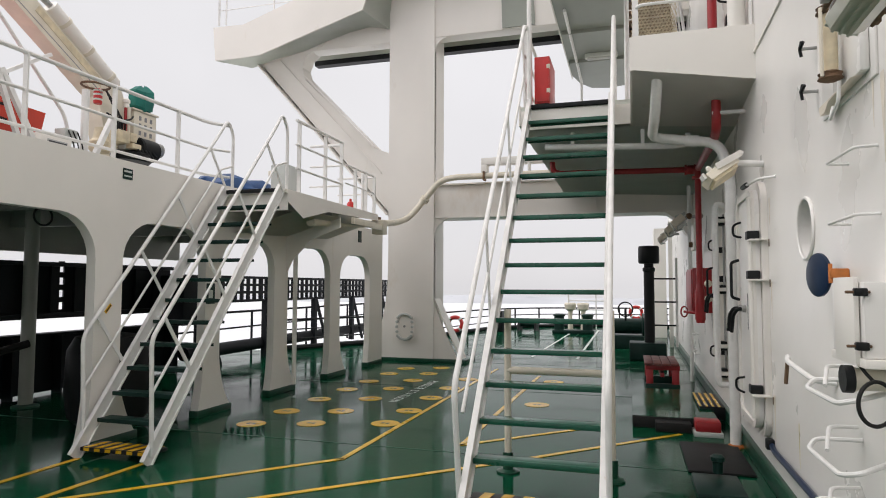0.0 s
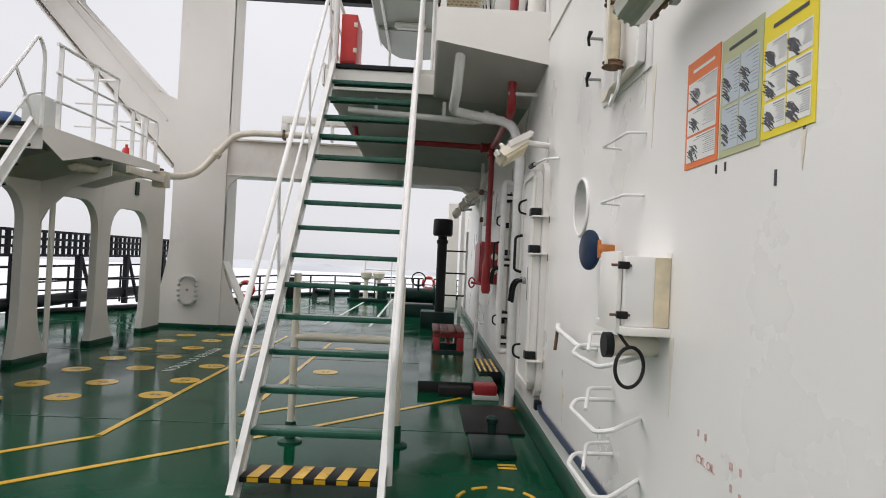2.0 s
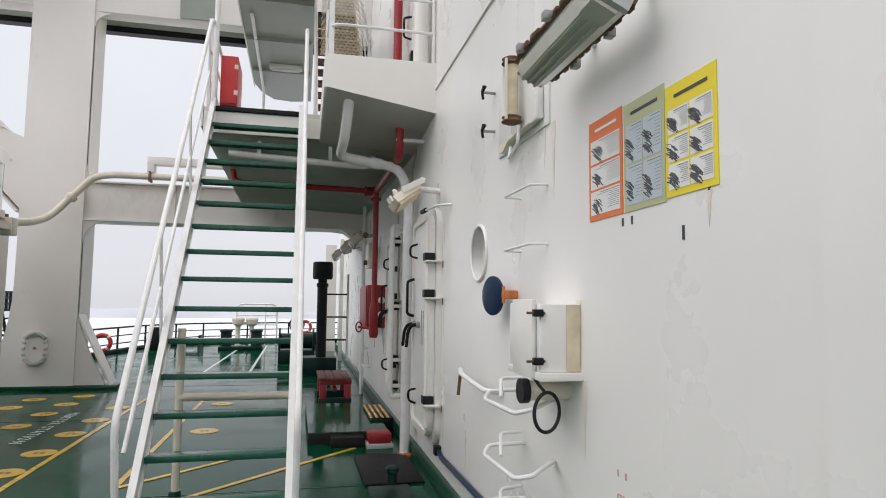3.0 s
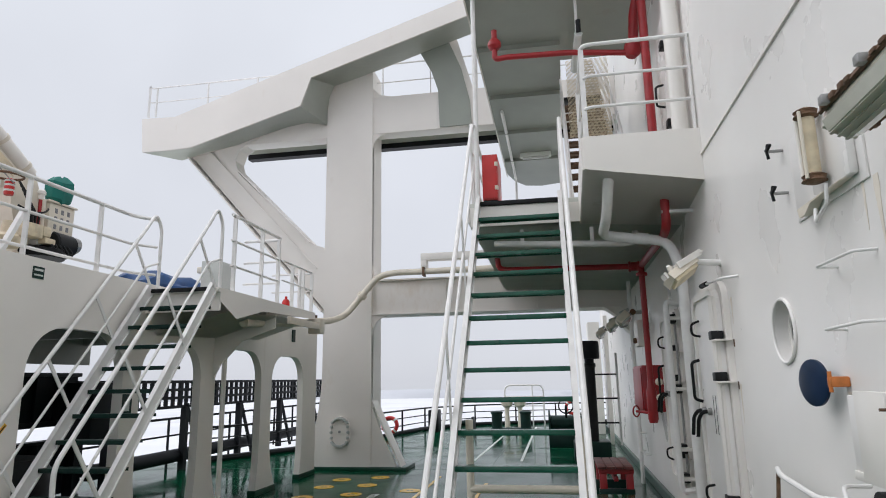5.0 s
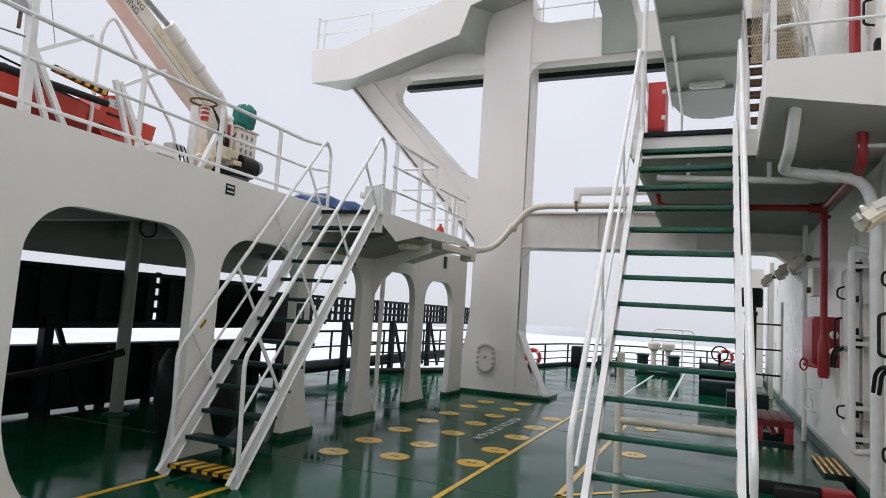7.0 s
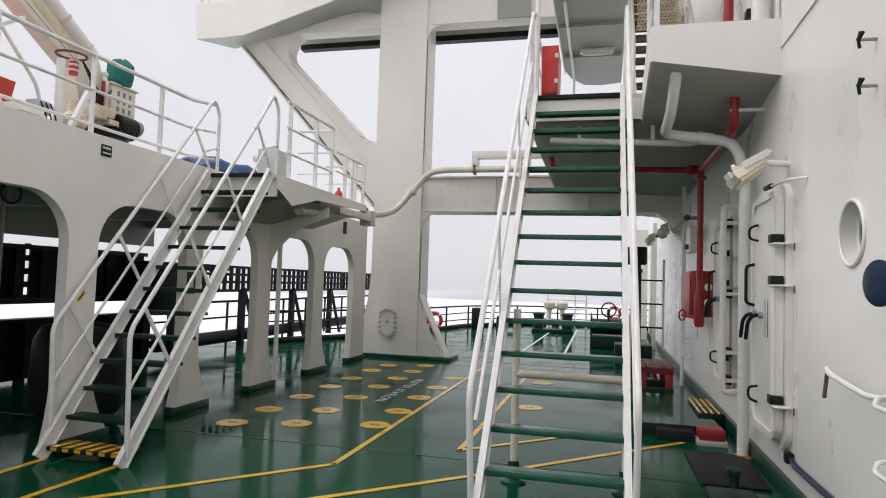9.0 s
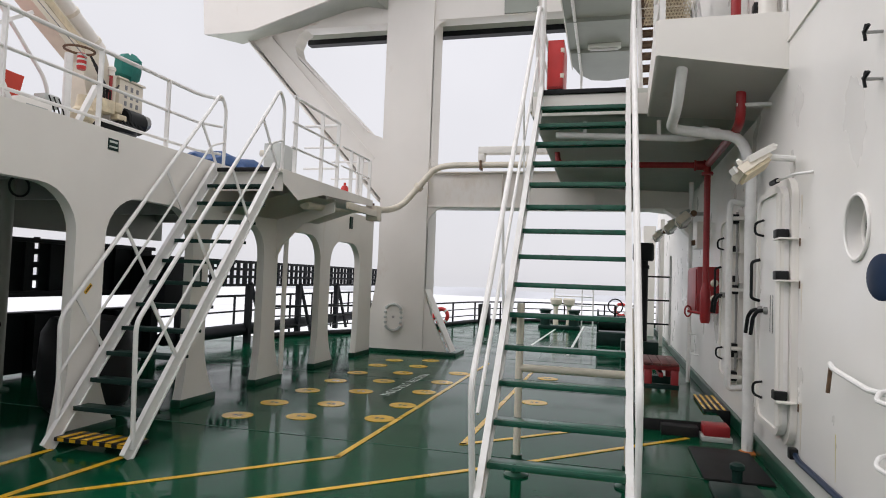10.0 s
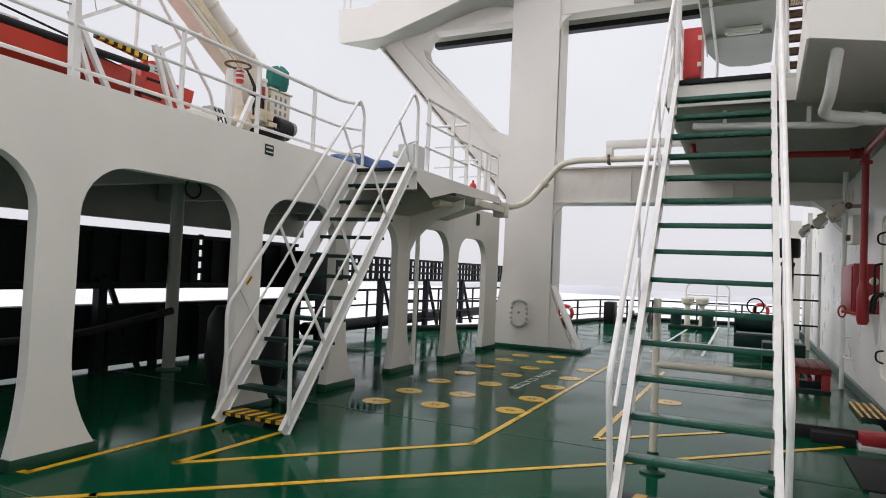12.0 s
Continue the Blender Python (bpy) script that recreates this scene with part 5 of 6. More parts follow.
vt = thing("mooring_post", (-0.68, 12.8, 0), "dark green pedestal with a tall black vent post", "vent")
part("base", box((-1.10, 12.55, 0.0), (-0.35, 13.2, 0.38), 0.02), DKGREEN, vt)
part("post", lathe([(0.11, 0.38), (0.11, 1.9), (0.13, 1.92), (0.13, 1.98), (0.10, 2.0), (0.10, 2.08), (0.14, 2.1)], (-0.68, 12.8, 0), sides=20), BLACK, vt)
part("head", lathe([(0.20, 2.08), (0.22, 2.12), (0.22, 2.42), (0.20, 2.46)], (-0.68, 12.8, 0), sides=22), BLACK, vt)
for z in (0.75, 1.25, 1.75):
    part("stay", beam((-0.62, 12.8, z), (-0.10, 12.8, z), 0.035, 0.035), BLACK, vt)
part("ladder_side", tube([(-0.12, 12.8, 0.3), (-0.12, 12.8, 2.2)], 0.025, 8), RAILP, vt)
for y, z in ((8.45, 2.54), (10.4, 2.60), (13.4, 2.66)):
    fl2 = thing("deck_lamp", (-0.3, y, z), "small caged lamp on a bracket under the landing", "lamp", "deck lamps")
    part("arm", tube([(0, y + 0.25, z + 0.12), (-0.22, y + 0.12, z + 0.10), (-0.36, y, z)], 0.028, 8, 0.06), STEEL, fl2)
    bm = box((-0.10, -0.11, -0.05), (0.10, 0.11, 0.06), 0.012)
    bmesh.ops.transform(bm, verts=bm.verts, matrix=pose(-0.36, y, z, -20, -40, 10))
    part("head", bm, CREAM, fl2)
    for s in (-1, 1):
        part("cage_bar", tube([(-0.46, y + s * 0.05, z - 0.02), (-0.40, y + s * 0.06, z - 0.13), (-0.30, y + s * 0.05, z - 0.10)], 0.007, 6, 0.03), STEEL, fl2)
    part("bracket", beam((-0.40, y - 0.02, z + 0.08), (-0.26, y + 0.10, z + 0.15), 0.02, 0.05), GREYB, fl2)
    part("junction", lathe([(0.035, 0), (0.045, 0.02), (0.045, 0.06), (0.03, 0.08)], (-0.20, y + 0.14, z + 0.10), (0, -1, 0.2), 10), RUSTM, fl2)
    bm = box((-0.08, -0.09, -0.08), (0.08, 0.09, -0.05), 0.008)
    bmesh.ops.transform(bm, verts=bm.verts, matrix=pose(-0.36, y, z, -20, -40, 10))
    part("glass", bm, GLAZE, fl2)
wb2 = thing("wall_lamp_box", (-0.1, 9.0, 2.2), "white wall box with rusty clamps", "box")
part("body", box((-0.12, 8.8, 2.15), (0.0, 9.25, 2.55), 0.01), WHITE, wb2)
part("clamp", box((-0.17, 8.95, 2.2), (-0.12, 9.05, 2.28), 0.01), RUSTM, wb2)
pv = thing("wall_pipe", (-0.1, 9.8, 0), "thin white pipe down the deckhouse wall", "pipe")
part("pipe", tube([(-0.09, 9.8, 0.0), (-0.09, 9.8, 3.3)], 0.035, 10), RAILP, pv)
for y, z in ((9.3, 1.15), (9.9, 0.8), (9.6, 0.5)):
    g = thing("grab_iron", (0, y, z), "thin white grab iron welded to the wall", "grab iron", "grab irons")
    part("bar", tube([(0, y - 0.3, z), (-0.08, y - 0.28, z), (-0.08, y + 0.28, z), (0, y + 0.3, z)], 0.012, 8, 0.03), RAILP, g)
solid("wall_rib", box((-0.10, 16.0, 0), (0.0, 16.1, 3.3)), WHITE, "white vertical rib on the deckhouse", "rib")
solid("wall_rib", box((-0.35, 19.2, 0), (0.0, 20.2, 3.4)), WHITE, "white corner post of the deckhouse", "rib")

# ---- fore deck ----
wi = thing("winch", (-1.3, 15.7, 0), "dark green mooring winch with a hand wheel", "winch")
part("bed", box((-1.65, 15.2, 0.0), (-0.75, 16.2, 0.32), 0.02), DKGREEN, wi)
part("drum", lathe([(0.34, -0.45), (0.34, -0.41), (0.2, -0.40), (0.2, 0.40), (0.34, 0.41), (0.34, 0.45)], (-1.2, 15.7, 0.55), (1, 0, 0), 24), DKGREEN, wi)
part("wheel", tube([(-1.2 + 0.18 * math.cos(a), 15.3, 1.0 + 0.18 * math.sin(a)) for a in (2 * math.pi * k / 18 for k in range(18))], 0.018, 6, closed=True), BLACK, wi)
part("spindle", tube([(-1.2, 15.3, 1.0), (-1.2, 15.7, 0.6)], 0.03, 8), BLACK, wi)
fa = thing("fairlead", (-4.6, 21.0, 0), "low black fairlead plates at the bow edge", "fairlead")
for x in (-4.95, -4.35):
    part("cheek", plate([(20.7, 0.0), (21.5, 0.0), (21.3, 0.42), (20.9, 0.42)], lambda u, v, x=x: (x, u, v), Vector((0.07, 0, 0))), BLACK, fa)
part("roller", tube([(-4.95, 21.1, 0.22), (-4.3, 21.1, 0.22)], 0.09, 12), DKGREEN, fa)


def bollards(x, y):
    b = thing("bollard_pair", (x, y, 0), "pair of dark green mooring bollards on the fore deck", "bollard", "bollards")
    part("bed", box((x - 0.68, y - 0.25, 0.0), (x + 0.68, y + 0.25, 0.12), 0.02), DKGREEN, b)
    for s in (-1, 1):
        part("post", lathe([(0.17, 0.12), (0.17, 0.56), (0.20, 0.58), (0.20, 0.63), (0.14, 0.66)], (x + s * 0.47, y, 0), sides=22), DKGREEN, b)


bollards(-2.93, 20.1)
wm = thing("windlass_hood", (-2.97, 22.0, 0), "beige domed hood between frames near the bow", "hood")
for x in (-3.2, -2.74):
    part("hood", lathe([(0.07, 0.45), (0.08, 0.6), (0.09, 0.68), (0.19, 0.76), (0.22, 0.92), (0.19, 0.98)], (x, 22.0, 0.0), sides=20), CREAM, wm)
    part("leg", lathe([(0.10, 0.0), (0.07, 0.45)], (x, 22.0, 0.0), sides=12), CREAM, wm)
bf = thing("bow_hoop_stand", (-2.6, 22.4, 0), "white tubular bow frame", "frame")
part("hoop", tube([(-3.3, 22.4, 0), (-3.3, 22.4, 1.46), (-1.9, 22.4, 1.46), (-1.9, 22.4, 0)], 0.03, 8, 0.25), RAILP, bf)
for z in (1.05, 0.72):
    part("bar", tube([(-3.3, 22.4, z), (-1.9, 22.4, z)], 0.022, 8), RAILP, bf)
part("upright", tube([(-2.3, 22.4, 0), (-2.3, 22.4, 1.46)], 0.022, 8), RAILP, bf)

bow = [Vector(p) for p in ((-9.2, 12.0, 0), (-7.85, 14.5, 0), (-6.75, 17.4, 0), (-6.0, 21.0, 0), (-4.5, 23.1, 0), (-1.5, 24.1, 0), (2.0, 24.4, 0), (6.0, 23.9, 0))]
br = thing("bow_rail", bow[3], "dark steel rail round the bow", "railing")
for z, r in ((0.74, 0.026), (0.50, 0.017), (0.27, 0.017)):
    part("bar", tube([p + Vector((0, 0, z)) for p in bow], r, 8, 0.8), BLACK, br)
part("kerb", tube([p + Vector((0, 0, 0.05)) for p in bow], 0.07, 8, 0.8), BLACK, br)
for a, b in zip(bow, bow[1:]):
    n = max(2, round((b - a).length / 1.5))
    for k in range(n):
        p = a.lerp(b, k / n)
        part("post", beam(p, p + Vector((0, 0, 0.74)), 0.055, 0.025), BLACK, br)
for (x, y, lz) in ((-6.5, 18.1, 0.36), (-0.88, 23.95, 0.58)):
    lb = thing("lifebuoy", (x, y, lz), "orange-red ring lifebuoy hung on the bow rail", "lifebuoy", "lifebuoys")
    part("ring", tube([(x + 0.22 * math.cos(a), y, lz + 0.22 * math.sin(a)) for a in (2 * math.pi * k / 24 for k in range(24))], 0.06, 10, closed=True), RED, lb)
    for k in range(4):
        a = math.pi / 4 + k * math.pi / 2
        part("band", lathe([(0.064, -0.03), (0.064, 0.03)], (x + 0.22 * math.cos(a), y, lz + 0.22 * math.sin(a)), (-math.sin(a), 0, math.cos(a)), 12), LINEW, lb)
for x, y, w, h in ((-5.50, 20.2, 0.34, 0.72), (-0.4, 22.6, 0.7, 0.45)):
    fk = thing("fairlead", (x, y, 0), "black fairlead block by the bow rail", "fairlead", "fairleads")
    part("block", box((x - w / 2, y - 0.3, 0), (x + w / 2, y + 0.3, h), 0.04), BLACK, fk)

# ---- port side passage: black gangway and side steel ----
for y0, y1 in ((-3.2, 0.65), (0.652, 4.55), (4.552, 8.4)):
    bw = thing("bulwark_panel", (-9.2, y0, 0), "black steel bulwark panel with ribs", "bulwark", "bulwark panels")
    part("plate", box((-9.25, y0, 0.035), (-9.22, y1, 0.84)), HULLB, bw)
    part("cap", box((-9.32, y0, 0.84), (-9.12, y1, 0.88), 0.01), HULLB, bw)
    n = 5
    for k in range(n):
        y = y0 + (k + 0.5) * (y1 - y0) / n
        part("rib", box((-9.22, y, 0.0), (-9.05, y + 0.03, 0.84)), HULLB, bw)
gw = thing("gangway", (-9.0, 3.0, 1.1), "black accommodation ladder stowed on edge along the side", "gangway")
part("side_plate", box((-9.05, -3.2, 1.14), (-9.02, 5.60, 1.88)), HULLB, gw)
part("side_plate", box((-9.05, 5.68, 1.14), (-9.02, 7.9, 1.88)), HULLB, gw)
for z in (1.14, 1.32, 1.50, 1.68, 1.84):
    part("web_strip", box((-9.05, 5.60, z), (-9.02, 5.68, z + 0.08)), HULLB, gw)
part("top_bar", box((-9.10, -3.2, 1.84), (-8.94, 7.9, 1.90), 0.01), HULLB, gw)
part("bottom_bar", box((-9.10, -3.2, 1.10), (-8.94, 7.9, 1.18), 0.01), HULLB, gw)
for k in range(27):
    y = -3.0 + 0.4 * k
    part("rib", box((-9.0, y, 1.18), (-8.95, y + 0.05, 1.84)), HULLB, gw)
# lattice run forward of the passage
lt = thing("lattice_rack", (-9.0, 8.2, 0), "black steel lattice rack on raking legs along the side", "rack")
for z in (1.22, 1.40, 1.56, 1.72):
    part("bar", box((-9.06, 7.9, z), (-8.98, 21.5, z + 0.055)), HULLB, lt)
for k in range(58):
    y = 7.95 + k * 0.235
    part("slat", box((-9.05, y, 1.22), (-8.99, y + (0.10 if k % 6 == 0 else 0.06), 1.77)), HULLB, lt)
for y in (3.9, 8.6, 10.9, 13.2, 15.5, 17.8, 20.1):
    part("leg", box((-9.04, y, 0.0), (-8.92, y + 0.12, 1.24)), HULLB, lt)
    part("raker", beam((-8.98, y + 0.12, 1.3), (-8.88, y + 0.62, 0.0), 0.06, 0.06), HULLB, lt)
railing("side_rail", [(-9.3, 8.4, 0), (-9.3, 21.0, 0)], 1.0, [(0, k / 10) for k in range(11)], "dark steel side rail beyond the passage", mat=HULLB, r=0.025)
lowpipe = thing("side_pipe", (-9.1, 9.0, 0.25), "thick dark pipe along the deck edge", "pipe")
part("pipe", tube([(-9.1, 8.4, 0.28), (-9.1, 21.0, 0.28)], 0.13, 12), HULLB, lowpipe)
pp = thing("pillar", (-8.57, 4.75, 0), "grey round pillar under the upper deck", "pillar")
# shaft in the same dark tone, the passage's shade in its colour
part("shaft", tube([(-8.57, 4.75, 0.02), (-8.57, 4.75, 2.66)], 0.085, 16), DEEP_SHADE, pp)
part("foot", lathe([(0.16, 0), (0.16, 0.02), (0.09, 0.04)], (-8.57, 4.75, 0), sides=18), COAM, pp)
dr = thing("chute", (-7.4, 4.6, 0), "dark round drum stowed behind the stair", "drum")
part("drum", lathe([(0.30, 0.0), (0.42, 0.12), (0.46, 0.4), (0.44, 0.85), (0.36, 1.0), (0.1, 1.04)], (-6.75, 4.25, 0), sides=24), BLACK, dr)
hs = thing("hose", (-8.8, 3.0, 0.6), "thick dark hose sagging along the bulwark", "hose")
part("hose", tube([(-8.85, 0.8, 0.62), (-8.8, 2.4, 0.52), (-8.78, 3.6, 0.55), (-8.5, 4.7, 0.82)], 0.05, 10, 0.5), RUBBER, hs)
cab2 = thing("side_cabinet", (-9.0, 8.0, 0), "black side locker at the passage end", "locker")
part("case", box((-8.9, 7.5, 0.88), (-8.4, 8.3, 1.75), 0.03), HULLB, cab2)
ringl = thing("coiled_cable", (-6.5, 3.0, 2.2), "coil of black cable hung under the deck", "cable")
part("coil", tube([(-6.5, 3.10 + 0.10 * math.cos(a), 2.24 + 0.09 * math.sin(a)) for a in (2 * math.pi * k / 20 for k in range(20))], 0.010, 8, closed=True), RUBBER, ringl)
part("hook", tube([(-6.5, 3.10, 2.33), (-6.5, 3.10, 2.66)], 0.012, 6), STEEL, ringl)

# small signs
ps = thing("frame_plate", (XL, 3.6, 2.7), "small dark green label plate on the white bulkhead", "plate")
part("plate", box((XL + 0.001, 3.55, 2.66), (XL + 0.006, 3.68, 2.77)), DKGREEN, ps)
part("letters", box((XL + 0.006, 3.565, 2.73), (XL + 0.008, 3.665, 2.75)), LINEW, ps)
part("letters", box((XL + 0.006, 3.565, 2.685), (XL + 0.008, 3.665, 2.70)), LINEW, ps)
ar = thing("arrow_sign", (XL, 3.42, 1.34), "small yellow arrow sign on a pier", "sign")
part("sheet", beam((XL + 0.003, 3.385, 1.305), (XL + 0.003, 3.455, 1.385), 0.004, 0.032, up=(0, 0.9, -0.5)), YELLOW, ar)
part("arrow", beam((XL + 0.007, 3.392, 1.313), (XL + 0.007, 3.448, 1.377), 0.003, 0.010, up=(0, 0.9, -0.5)), BLACK, ar)
gs = thing("green_sign", (XL, 5.0, 1.45), "dark green safety sign on a pier", "sign")
part("sheet", box((XL + 0.001, 4.92, 1.35), (XL + 0.005, 5.08, 1.6)), DKGREEN, gs)
part("symbol", box((XL + 0.005, 4.96, 1.42), (XL + 0.007, 5.04, 1.52)), LINEW, gs)
bk = thing("block_lamp", (-5.5, 9.1, 2.5), "small dark deck plate tag on the bulkhead", "tag")
part("tag", box((XL + 0.001, 9.35, 2.40), (XL + 0.02, 9.47, 2.62)), DKGREEN, bk)

# ---- upper port deck: crane, boat, tarpaulin ----
UD = 2.84
ta = thing("tarpaulin", (-6.6, 6.5, UD), "crumpled blue tarpaulin over gear on the upper deck", "tarpaulin")
bm = bmesh.new()
bmesh.ops.create_icosphere(bm, subdivisions=4, radius=1.0)
for v in bm.verts:
    n = noise.noise(v.co * 2.2) * 0.22 + noise.noise(v.co * 6) * 0.08
    v.co = v.co * (1 + n)
    v.co = Vector((v.co.x * 0.42 - 6.62, v.co.y * 1.15 + 6.55, max(UD, UD + v.co.z * 0.33)))
part("sheet", bm, TARP, ta)
tl = thing("roof_lamp", (-6.6, 7.6, UD), "white deck lamp head on a thin post", "lamp")
part("post", tube([(-6.5, 7.35, UD), (-6.5, 7.35, UD + 0.5)], 0.02, 8), RAILP, tl)
part("head", box((-6.62, 7.2, UD + 0.48), (-6.38, 7.55, UD + 0.58), 0.02), CREAM, tl)
gb = thing("grey_locker", (-5.5, 7.6, PT), "grey deck locker behind the landing rail", "locker")
part("case", box((-5.85, 6.05, PT), (-5.60, 6.4, PT + 0.50), 0.015), GREYB, gb)
ex = thing("extinguisher", (-5.4, 8.1, PT), "red fire extinguisher by the landing rail", "extinguisher")
part("bottle", lathe([(0.055, 0.0), (0.06, 0.02), (0.06, 0.14), (0.04, 0.18), (0.02, 0.19), (0.02, 0.23)], (-5.42, 7.75, PT), sides=16), RED, ex)
part("post", tube([(-5.25, 7.85, PT), (-5.25, 7.85, PT + 0.66)], 0.03, 8), RAILP, ex)
pb = thing("pipe_bracket", (-5.2, 8.4, 2.5), "rust-streaked cream bracket box on the pipe", "bracket")
part("tray", box((-5.06, 7.0, PT - 0.26), (-5.01, 8.3, PT - 0.16), 0.006), CREAM, pb)
part("box", box((-5.20, 8.12, PT - 0.32), (-5.00, 8.32, PT - 0.08), 0.01), CREAM, pb)

cr = thing("davit_crane", (-7.6, 5.25, UD), "cream deck crane with raised boom and hydraulic ram", "crane")
part("pedestal", lathe([(0.24, 0.0), (0.24, 0.06), (0.14, 0.10), (0.13, 0.55), (0.18, 0.60), (0.18, 0.72)], (-7.6, 5.0, UD), sides=22), CREAM, cr)
part("head", plate([(4.80, 3.45), (5.25, 3.45), (5.25, 3.65), (5.10, 4.00), (4.98, 4.26), (4.72, 4.20), (4.66, 3.95)], lambda u, v: (-7.74, u, v), Vector((0.26, 0, 0))), CREAM, cr)
b0, b1 = Vector((-7.6, 4.75, 4.05)), Vector((-7.6, 1.7, 5.95))
boom = part("boom", beam(b0, b1, 0.22, 0.25), CREAM, cr)
part("boom_flange", beam(b0 + Vector((0.115, 0, 0.06)), b0.lerp(b1, 0.32) + Vector((0.115, 0, 0.06)), 0.006, 0.09), TAN, boom, "yellowed grease stain strip")
part("ram", tube([Vector((-7.5, 4.93, 4.20)), Vector((-7.5, 3.95, 4.82))], 0.085, 16), WHITE, cr)
part("ram_rod", tube([Vector((-7.5, 3.95, 4.82)), Vector((-7.55, 3.6, 5.02))], 0.035, 10), STEEL, cr)
for f in (0.1, 0.45, 0.8):
    p = Vector((-7.5, 4.93, 4.20)).lerp(Vector((-7.5, 3.95, 4.82)), f)
    part("ram_band", lathe([(0.095, -0.02), (0.095, 0.02)], p, (0, -0.845, 0.535), 16), CREAM, cr)
ang = math.degrees(math.atan2(5.95 - 4.05, 4.75 - 1.7))
lettering("LOWERING", 0.10, Matrix.Translation((-7.488, 3.37, 4.97)) @ Matrix(((0, 0, 1, 0), (math.cos(radians(ang)), math.sin(radians(ang)), 0, 0), (-math.sin(radians(ang)), math.cos(radians(ang)), 0, 0), (0, 0, 0, 1))), INK, "lettering", "", boom)
lettering("HOISTING", 0.10, Matrix.Translation((-7.488, 3.33, 4.88)) @ Matrix(((0, 0, 1, 0), (math.cos(radians(ang)), math.sin(radians(ang)), 0, 0), (-math.sin(radians(ang)), math.cos(radians(ang)), 0, 0), (0, 0, 0, 1))), INK, "lettering", "", boom)
# hydraulic unit on the crane's fore side
part("base_ring", lathe([(0.30, 0.0), (0.32, 0.03), (0.32, 0.10), (0.22, 0.14)], (-7.55, 5.22, 3.22), sides=22), BLACK, cr)
part("unit_base", box((-7.70, 5.0, 3.34), (-7.36, 5.58, 3.46), 0.02), GREYB, cr)
part("tank", box((-7.72, 5.18, 3.52), (-7.40, 5.60, 3.92), 0.018), CREAM, cr, "cream hydraulic tank with rust spots")
part("tank_lid", box((-7.74, 5.14, 3.92), (-7.38, 5.62, 3.945), 0.006), CREAM, cr)
for i in range(3):
    for j in range(3):
        part("vent_slot", box((-7.402, 5.27 + 0.10 * i, 3.60 + 0.10 * j), (-7.396, 5.31 + 0.10 * i, 3.66 + 0.10 * j)), GREYINK, cr)
part("filler", lathe([(0.035, 0), (0.035, 0.06), (0.05, 0.065), (0.05, 0.10), (0.03, 0.12)], (-7.46, 5.10, 3.93), sides=14), WHITE, cr)
part("oil_column", tube([(-7.40, 5.08, 3.50), (-7.40, 5.08, 3.92)], 0.028, 12), CREAM, cr)
part("red_strap", box((-7.395, 5.00, 3.55), (-7.375, 5.035, 3.90)), DRED, cr)
for y, z, w, h in ((4.78, 3.40, 0.20, 0.16), (4.98, 3.44, 0.12, 0.12), (5.02, 3.36, 0.16, 0.07)):
    part("valve_block", box((-7.42, y, z), (-7.26, y + w, z + h), 0.012), TAN, cr, "rust-streaked cream valve block")
part("solenoid", lathe([(0.04, 0), (0.045, 0.02), (0.045, 0.10), (0.03, 0.12)], (-7.34, 4.84, 3.57), sides=12), BLACK, cr)
part("pump", lathe([(0.13, -0.16), (0.15, -0.14), (0.15, 0.14), (0.10, 0.18)], (-7.42, 5.42, 3.42), (0, 1, 0), 18), BLACK, cr)
part("motor_end", lathe([(0.09, 0), (0.105, 0.02), (0.105, 0.10), (0.07, 0.12)], (-7.42, 5.58, 3.46), (0, 1, 0), 16), STEEL, cr)
for k in range(5):
    part("pump_hose", tube([(-7.28, 5.12 + 0.07 * k, 3.38), (-7.24, 5.16 + 0.07 * k, 3.30 - 0.02 * (k % 2)), (-7.30, 5.24 + 0.06 * k, 3.34), (-7.34, 5.30 + 0.05 * k, 3.44)], 0.014, 6, 0.04), BLACK, cr)
# hood: a canvas bag tied over the controls, peaked and pinched at the foot
bm = bmesh.new()
rings = []
for z, w, d in ((3.94, 0.09, 0.09), (3.99, 0.17, 0.13), (4.10, 0.19, 0.15), (4.20, 0.185, 0.15), (4.27, 0.10, 0.08), (4.295, 0.03, 0.03)):
    rings.append([bm.verts.new((-7.46 + d * math.cos(a), 5.37 + w * math.sin(a) + 0.03 * (z - 4.1), z + 0.02 * math.sin(3 * a))) for a in (2 * math.pi * (k + 0.5) / 8 for k in range(8))])
for a, b in zip(rings, rings[1:]):
    for k in range(8):
        bm.faces.new((a[k], a[(k + 1) % 8], b[(k + 1) % 8], b[k]))
bm.faces.new(rings[0][::-1])
bm.faces.new(rings[-1])
part("cowl", bm, TEAL, cr, "teal canvas hood")
for k in range(5):
    part("hose", tube([(-7.36, 4.66 + 0.03 * k, 4.02 - 0.04 * k), (-7.28, 4.72 + 0.04 * k, 3.86 - 0.05 * k), (-7.27, 4.70 + 0.05 * k, 3.66), (-7.32, 4.78 + 0.04 * k, 3.46)], 0.013, 6, 0.07), RUBBER, cr)
part("hose_loop", tube([(-7.3, 4.62, 3.72), (-7.24, 4.78, 3.66), (-7.26, 4.98, 3.72), (-7.34, 5.10, 3.80)], 0.012, 6, 0.08), RUBBER, cr)
part("stem_collar", lathe([(0.11, 0.0), (0.13, 0.03), (0.13, 0.12), (0.09, 0.16), (0.07, 0.30)], (-7.34, 4.58, 3.22), sides=18), TAN, cr, "cream slewing collar with rust")
